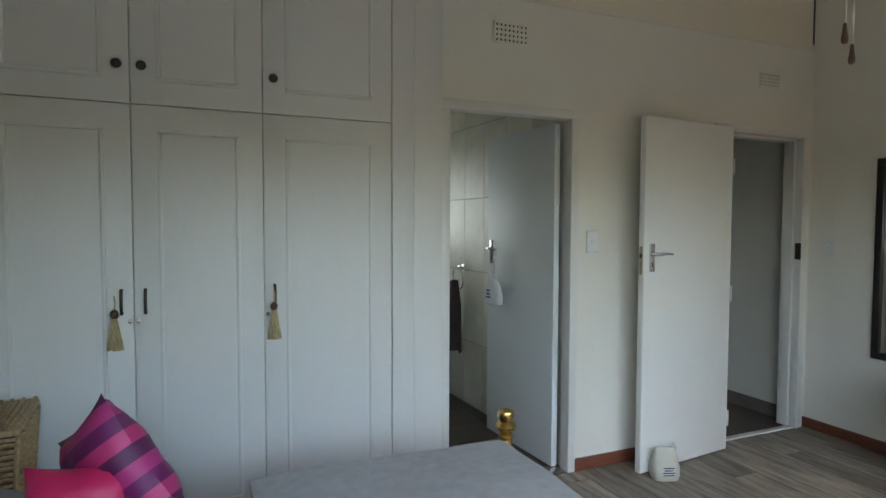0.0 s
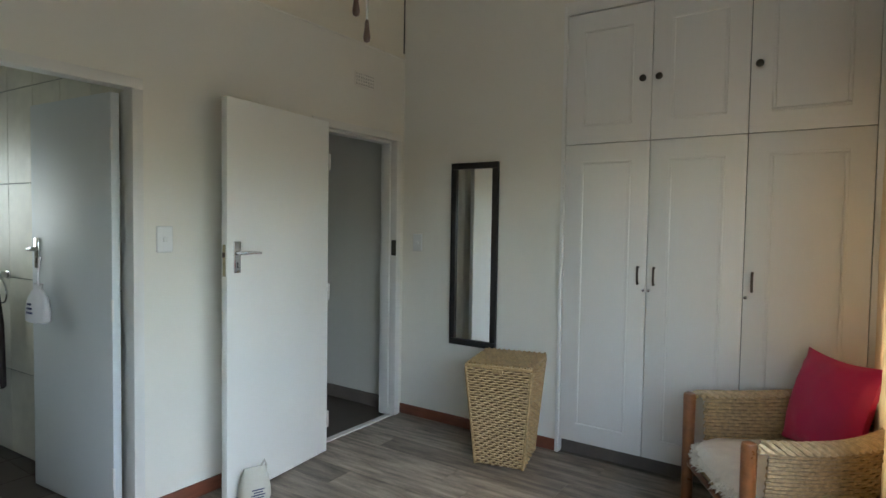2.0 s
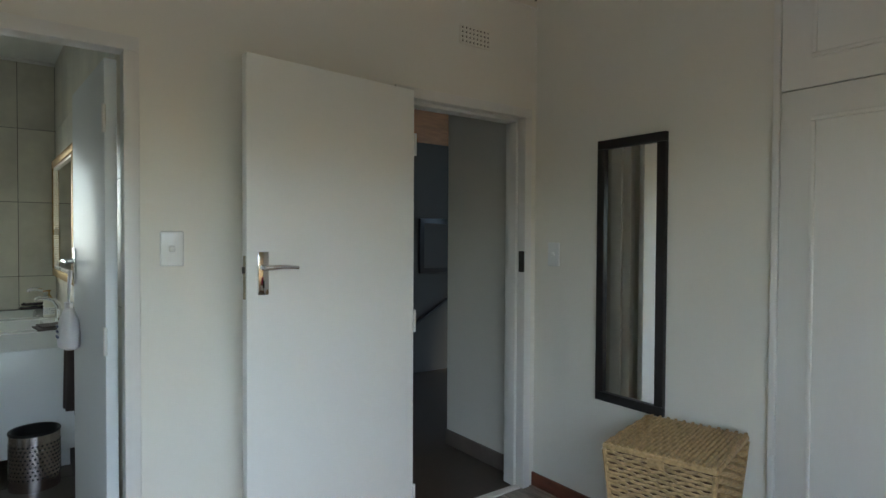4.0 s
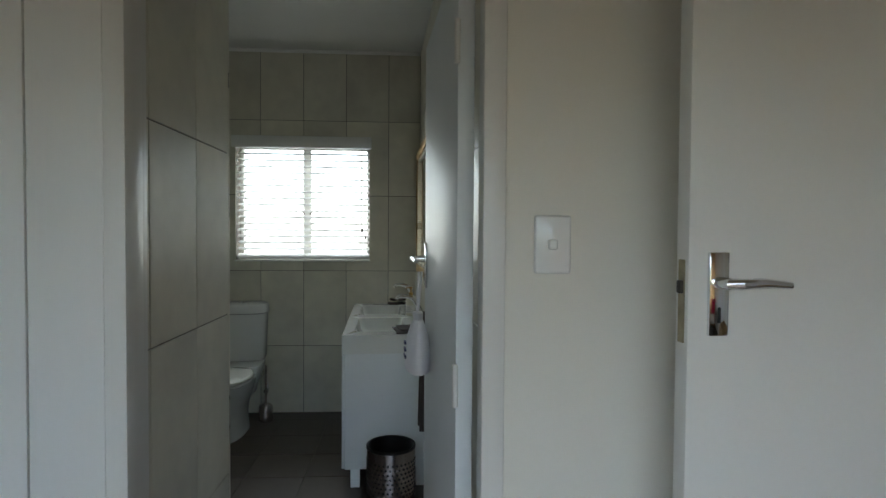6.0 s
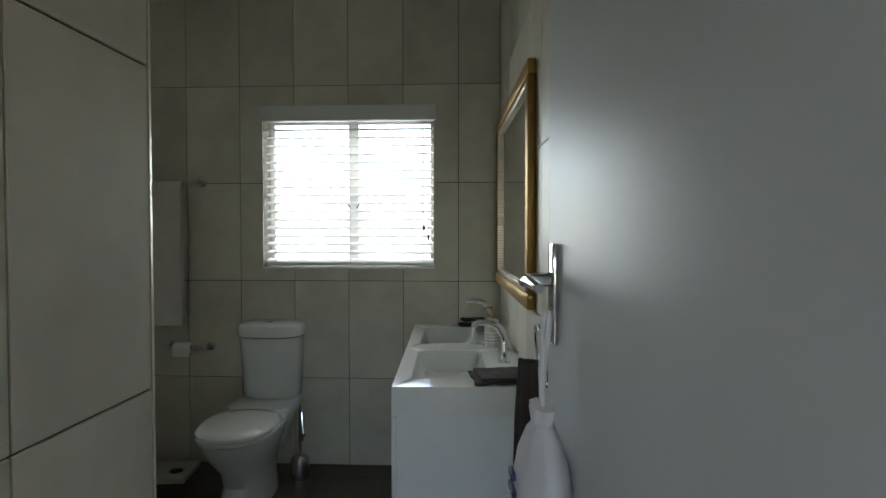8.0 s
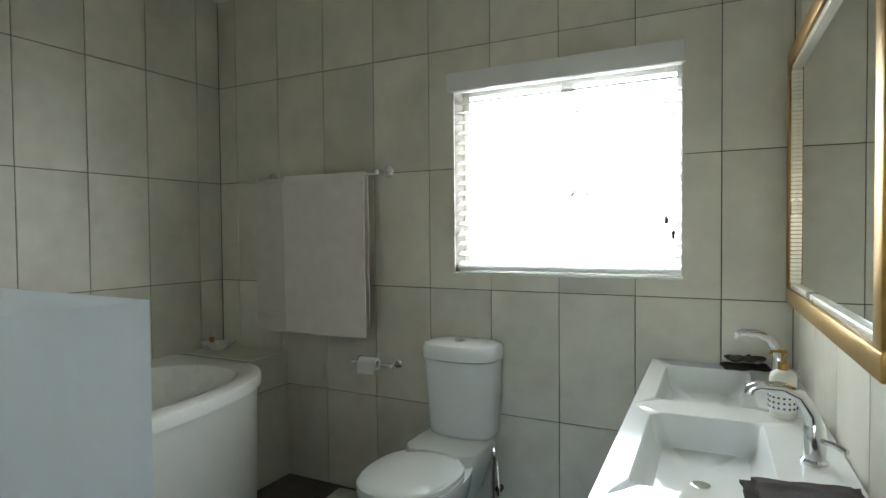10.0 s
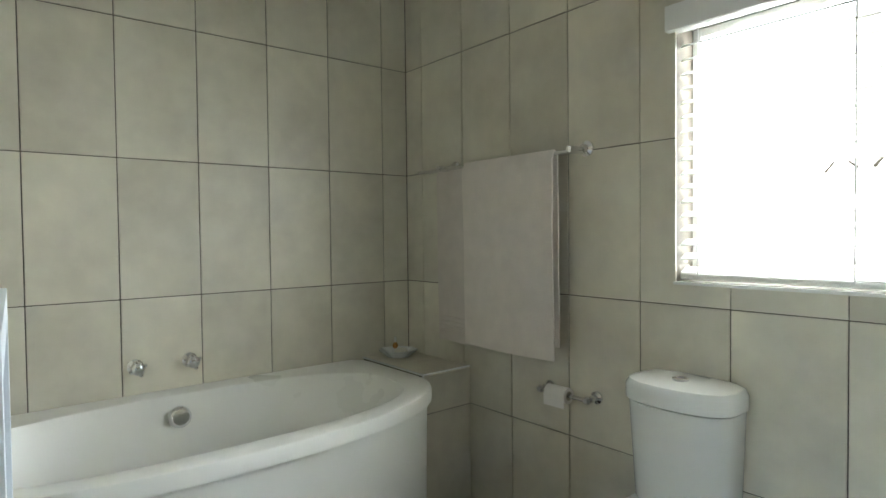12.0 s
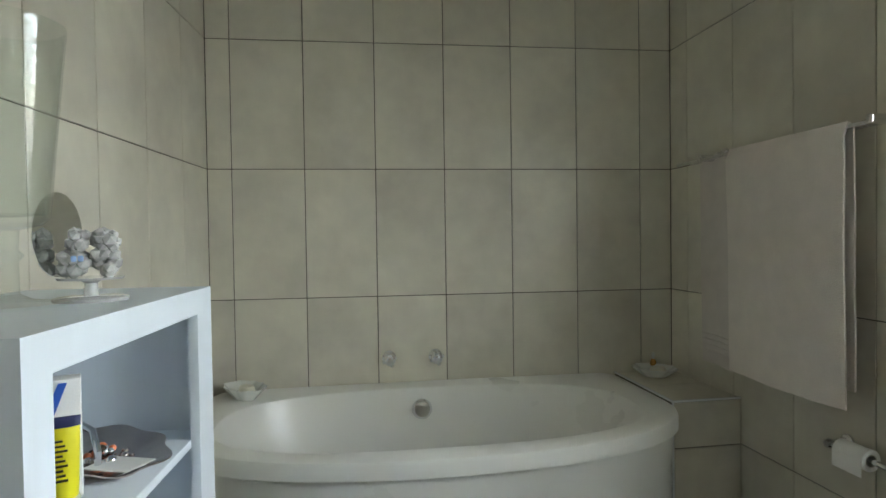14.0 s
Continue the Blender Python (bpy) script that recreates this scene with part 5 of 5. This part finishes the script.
part("plinth", boxed(0.058, 0.0, 0.0, CW - 0.092, 0.018, 0.07, bevel=0.002), M["skylit_board"], cab)
for z in (SHELF, 0.62, 0.33, 0.07):
    part("shelf", boxed(0.0185, 0.0185, z - 0.018, CW - 0.0185, CD - 0.0125, z, bevel=0.002), M["skylit_board"], cab)

tb = thing("cream_tube", CAB @ pose(0.255, 0.095, SHELF, 0, 0, -65), "yellow and black plastic cream tube standing on its cap", "tube")
part("cap", turned([(0.019, 0), (0.021, 0.003), (0.021, 0.03), (0.018, 0.032)], 22), M["ceramic"], tb)
part("body", loft(bmesh.new(), [oval(0, 0, z, rx, ry, 28) for z, rx, ry in ((0.032, 0.018, 0.018), (0.045, 0.019, 0.018), (0.10, 0.021, 0.013), (0.135, 0.022, 0.007))]), M["yellow"], tb)
part("crimp", loft(bmesh.new(), [oval(0, 0, z, rx, ry, 28) for z, rx, ry in ((0.1352, 0.0222, 0.007), (0.145, 0.023, 0.003), (0.150, 0.023, 0.002))]), M["navy"], tb)
bm = bmesh.new()
for i in range(9):
    box(bm, -0.014, -0.0205 + i * 0.0009, 0.060 + i * 0.007, 0.006 - 0.003 * (i % 3), -0.0165 + i * 0.0009, 0.0625 + i * 0.007)
part("small_print", bm, M["black"], tb)
pk = thing("carton", CAB @ pose(0.336, 0.142, SHELF, 0, 0, -65), "white carton with a blue mark behind the tube", "carton")
part("box", boxed(-0.03, -0.02, 0, 0.03, 0.02, 0.19, bevel=0.002), M["paper"], pk)
part("mark", loft(bmesh.new(), [[(-0.022, -0.022, 0.13), (0.0, -0.022, 0.185), (0.012, -0.022, 0.185), (-0.008, -0.022, 0.13)], [(-0.022, -0.0202, 0.13), (0.0, -0.0202, 0.185), (0.012, -0.0202, 0.185), (-0.008, -0.0202, 0.13)]]), M["blue"], pk)

ty = thing("silver_tray", CAB @ pose(0.465, 0.135, SHELF + 0.002, 0, -8, 60), "silver leaf-shaped tray with a looped handle", "tray")
rings = []
for z, f in ((0.0, 0.6), (0.003, 0.68), (0.024, 1.0), (0.027, 1.0), (0.008, 0.66), (0.006, 0.2)):
    rings.append([(x * (1 + 0.07 * math.cos(7 * math.atan2(y, x)) * f), y * (1 + 0.07 * math.cos(7 * math.atan2(y, x)) * f), z) for x, y, _ in oval(0, 0, 0, 0.115 * f, 0.10 * f, 56)])
part("dish", loft(bmesh.new(), rings), M["steel"], ty)
part("handle", tubed([(-0.05, 0.05, 0.02), (-0.06, 0.06, 0.06), (-0.03, 0.05, 0.085), (0.03, 0.045, 0.088), (0.065, 0.05, 0.065), (0.06, 0.05, 0.022)], 0.006, 10), M["chrome"], ty)
jw = thing("bead_jewellery", CAB @ pose(0.445, 0.125, SHELF + 0.011, 0, 0, 20), "heap of orange and clear bead jewellery in the tray", "jewellery")
rr = random.Random(12)
for i in range(34):
    a, r = rr.uniform(0, 6.28), 0.055 * math.sqrt(rr.random())
    s = rr.uniform(0.005, 0.010)
    b = bmesh.new()
    bmesh.ops.create_icosphere(b, subdivisions=2, radius=s)
    o = part("bead", b, (M["orange_bead"], M["chrome"], M["steel"], M["dark_metal"])[i % 4], jw)
    o.location = (r * math.cos(a), r * math.sin(a) * 0.8, s + 0.022 * (1 - r / 0.055) * rr.random())
lf = thing("leaflet", CAB @ pose(0.385, 0.075, SHELF + 0.027, 0, 4, 65), "pale folded leaflet lying on the tray", "leaflet")
part("sheet", boxed(-0.05, -0.03, 0, 0.05, 0.03, 0.002), M["paper"], lf)

# crystal ornament on a small pedestal, and a glass hurricane vase
orn = thing("crystal_ornament", CAB @ pose(0.405, 0.122, CH), "crystal bead figurine with a small round mirror", "ornament")
part("foot", turned([(0.058, 0), (0.058, 0.005), (0.05, 0.007), (0.012, 0.009), (0.010, 0.03), (0.016, 0.034)], 32), M["crystal"], orn)
part("tray", turned([(0.016, 0.034), (0.05, 0.036), (0.052, 0.040), (0.003, 0.040)], 32), M["crystal"], orn)
part("mirror_disc", loft(bmesh.new(), [[(x * 0.97 - 0.01 + y0, 0.045 + y0 - x * 0.1, 0.113 + z) for x, z, _ in oval(0, 0, 0, 0.066, 0.072, 40)] for y0 in (0.0, 0.004)]), M["mirror"], orn)
rr = random.Random(5)
for cx, cz, r0, k in ((-0.024, 0.066, 0.026, 20), (0.022, 0.066, 0.026, 20), (-0.016, 0.104, 0.021, 13), (0.026, 0.101, 0.021, 13)):
    for i in range(k):
        b = bmesh.new()
        s = rr.uniform(0.0095, 0.0145)
        bmesh.ops.create_icosphere(b, subdivisions=1, radius=s)
        v = Vector((rr.uniform(-1, 1), rr.uniform(-1, 1), rr.uniform(-1, 1))).normalized() * r0 * 0.68
        o = part("crystal_bead", b, M["crystal"], orn)
        o.location = (0.42 * cx + v.x - 0.012, v.y - 0.91 * cx - 0.004, max(0.05, cz + v.z))
bm = bmesh.new()
for s in (-1, 1):
    box(bm, -0.006 + 0.005 * s - 0.004, -0.032, 0.068, -0.006 + 0.005 * s + 0.004, -0.027, 0.078, bevel=0.002, m=pose(-0.018, 0.008, 0.0, 0, 0, -60))
part("bow", bm, M["pale_blue"], orn, "small pale blue bow")
vs = thing("hurricane_vase", CAB @ pose(0.318, 0.20, CH), "tall clear glass hurricane vase on a foot", "vase")
part("foot", turned([(0.078, 0), (0.078, 0.005), (0.03, 0.010), (0.013, 0.02), (0.012, 0.07), (0.02, 0.08), (0.012, 0.09), (0.014, 0.12)], 36), M["glass"], vs)
part("bowl", turned([(0.014, 0.12), (0.045, 0.128), (0.056, 0.14), (0.066, 0.25), (0.078, 0.38), (0.084, 0.44), (0.081, 0.44), (0.075, 0.38), (0.063, 0.25), (0.052, 0.145), (0.01, 0.14)], 40, cap=(False, True)), M["glass"], vs)


# ---- planks and tiles ----
CACHE = {}


def slab_mesh(key, w, d, h, mat, bevel):
    """A shared small block from the origin: w across, d deep, h high."""
    k = (key, round(w, 3), round(d, 3), round(h, 3))
    if k not in CACHE:
        b = boxed(0, 0, 0, w, d, h, bevel=bevel, seg=1)
        me = bpy.data.meshes.new(key)
        bmesh.ops.recalc_face_normals(b, faces=b.faces)
        b.to_mesh(me)
        b.free()
        me.materials.append(mat)
        CACHE[k] = me
    return CACHE[k]


def lay(name, me, m, parent):
    o = new(name, me)
    o.parent = parent
    o.matrix_basis = m
    return o


def tile_wall(parent, origin, ang, cols, rows, hole=None, g=0.002, mat=None):
    """Tiles on a wall: local x along the wall, face at y = 0 looking to -y."""
    base = pose(origin[0], origin[1], 0, 0, 0, ang)
    for a, b in zip(cols, cols[1:]):
        for c, d in zip(rows, rows[1:]):
            cells = [(a, c, b, d)]
            if hole and a < hole[1] and b > hole[0] and c < hole[3] and d > hole[2]:
                xs = sorted({a, b, min(max(hole[0], a), b), min(max(hole[1], a), b)})
                zs = sorted({c, d, min(max(hole[2], c), d), min(max(hole[3], c), d)})
                bm = bmesh.new()
                for p, q in zip(xs, xs[1:]):
                    for r, s in zip(zs, zs[1:]):
                        if p >= hole[0] and q <= hole[1] and r >= hole[2] and s <= hole[3]:
                            continue
                        box(bm, p + g * (p == a), 0, r + g * (r == c), q - g * (q == b), 0.0058, s - g * (s == d))
                if len(bm.verts):
                    o = part("tile", bm, M["tile"], parent)
                    o.matrix_basis = base
                continue
            w, h = b - a - 2 * g, d - c - 2 * g
            lay("tile", slab_mesh("tile", w, 0.0058, h, M["tile"], 0.0012), base @ pose(a + g, 0, c + g), parent)


def steps(first, gap, lo, hi):
    out = [lo]
    k = math.floor((lo - first) / gap) + 1
    while first + k * gap < hi - 0.02:
        if first + k * gap > lo + 0.02:
            out.append(first + k * gap)
        k += 1
    return out + [hi]


ROWS = [0.0, 0.508, 1.074, 1.639, 2.196, BT]
obs = bpy.data.objects
tile_wall(obs["bath_wall_north"], (0, BB), 0, steps(-0.193, 0.3165, BL, VX1), ROWS, WIN)
wlen, wang = math.hypot(BL - BS, BB - PY), math.degrees(math.atan2(BB - PY, BL - BS))
tile_wall(obs["bath_wall_west"], (BS, PY), wang, steps(2.366 - PY, 0.308, 0.0, wlen), ROWS)
plen, pang = math.hypot(NX - BS, NY - PY), math.degrees(math.atan2(NY - PY, NX - BS))
tile_wall(obs["partition_wall"], (NX, NY), pang + 180, steps(0.16, 0.305, 0.006, plen), ROWS)
tile_wall(obs["partition_wall"], (NX, 0), 90, [0.126, 0.196, 0.512, NY - 0.006], ROWS)
elen = math.hypot(VX0 - VX1, BB - 0.11)
tile_wall(obs["bath_wall_east"], (VX1, BB), EA - 90, steps(1.69, 0.311, 0.0, elen), ROWS)
structure("tile_trim", boxed(NX - 0.006, NY - 0.0055, 0, NX + 0.001, NY + 0.0015, BT), M["gilt_white"], "white plastic trim on the partition's edge", "trim")
# ledge tiles
tile_wall(ledge, (-1.731, 0), 90, [2.851, BB], [0.0, 0.508, 0.686])
lay("tile", slab_mesh("tile", 0.250, 0.2795, 0.0055, M["tile"], 0.001), pose(BL - 0.007, 2.8515, 0.6855), ledge)
lay("tile", slab_mesh("tile", 0.240, 0.2795, 0.0055, M["tile"], 0.001), pose(BL + 0.247, 2.8515, 0.6855), ledge)

# bathroom floor tiles
g = 0.0022
xs, ys = steps(0.02, 0.333, BL, VX0 - 0.02), steps(1.30, 0.333, 0.118, BB)
for a, b in zip(xs, xs[1:]):
    for c, d in zip(ys, ys[1:]):
        if b < NX - 0.02 and d < NY + 0.05:
            continue
        lay("floor_tile", slab_mesh("floor_tile", b - a - 2 * g, d - c - 2 * g, 0.0058, M["floor_tile"], 0.0012), pose(a + g, c + g, -0.006), obs["bath_floor"])

# bedroom laminate planks, laid towards the door wall
rr = random.Random(21)
x = LX
while x < RX:
    w = min(0.192, RX - x)
    y = WY - rr.uniform(0.0, 0.9)
    while y < 0.0:
        a, b = max(y, WY), min(y + 1.21, 0.0)
        if b - a > 0.05 and not (x > 2.9):
            lay("plank", slab_mesh("plank", round(b - a, 2) - 0.002, w - 0.0016, 0.0115, M["plank"], 0.0009),
                pose(x + w - 0.0008, a + 0.001, -0.0117, 0, 0, 90), obs["floor"])
        y += 1.21
    x += 0.192
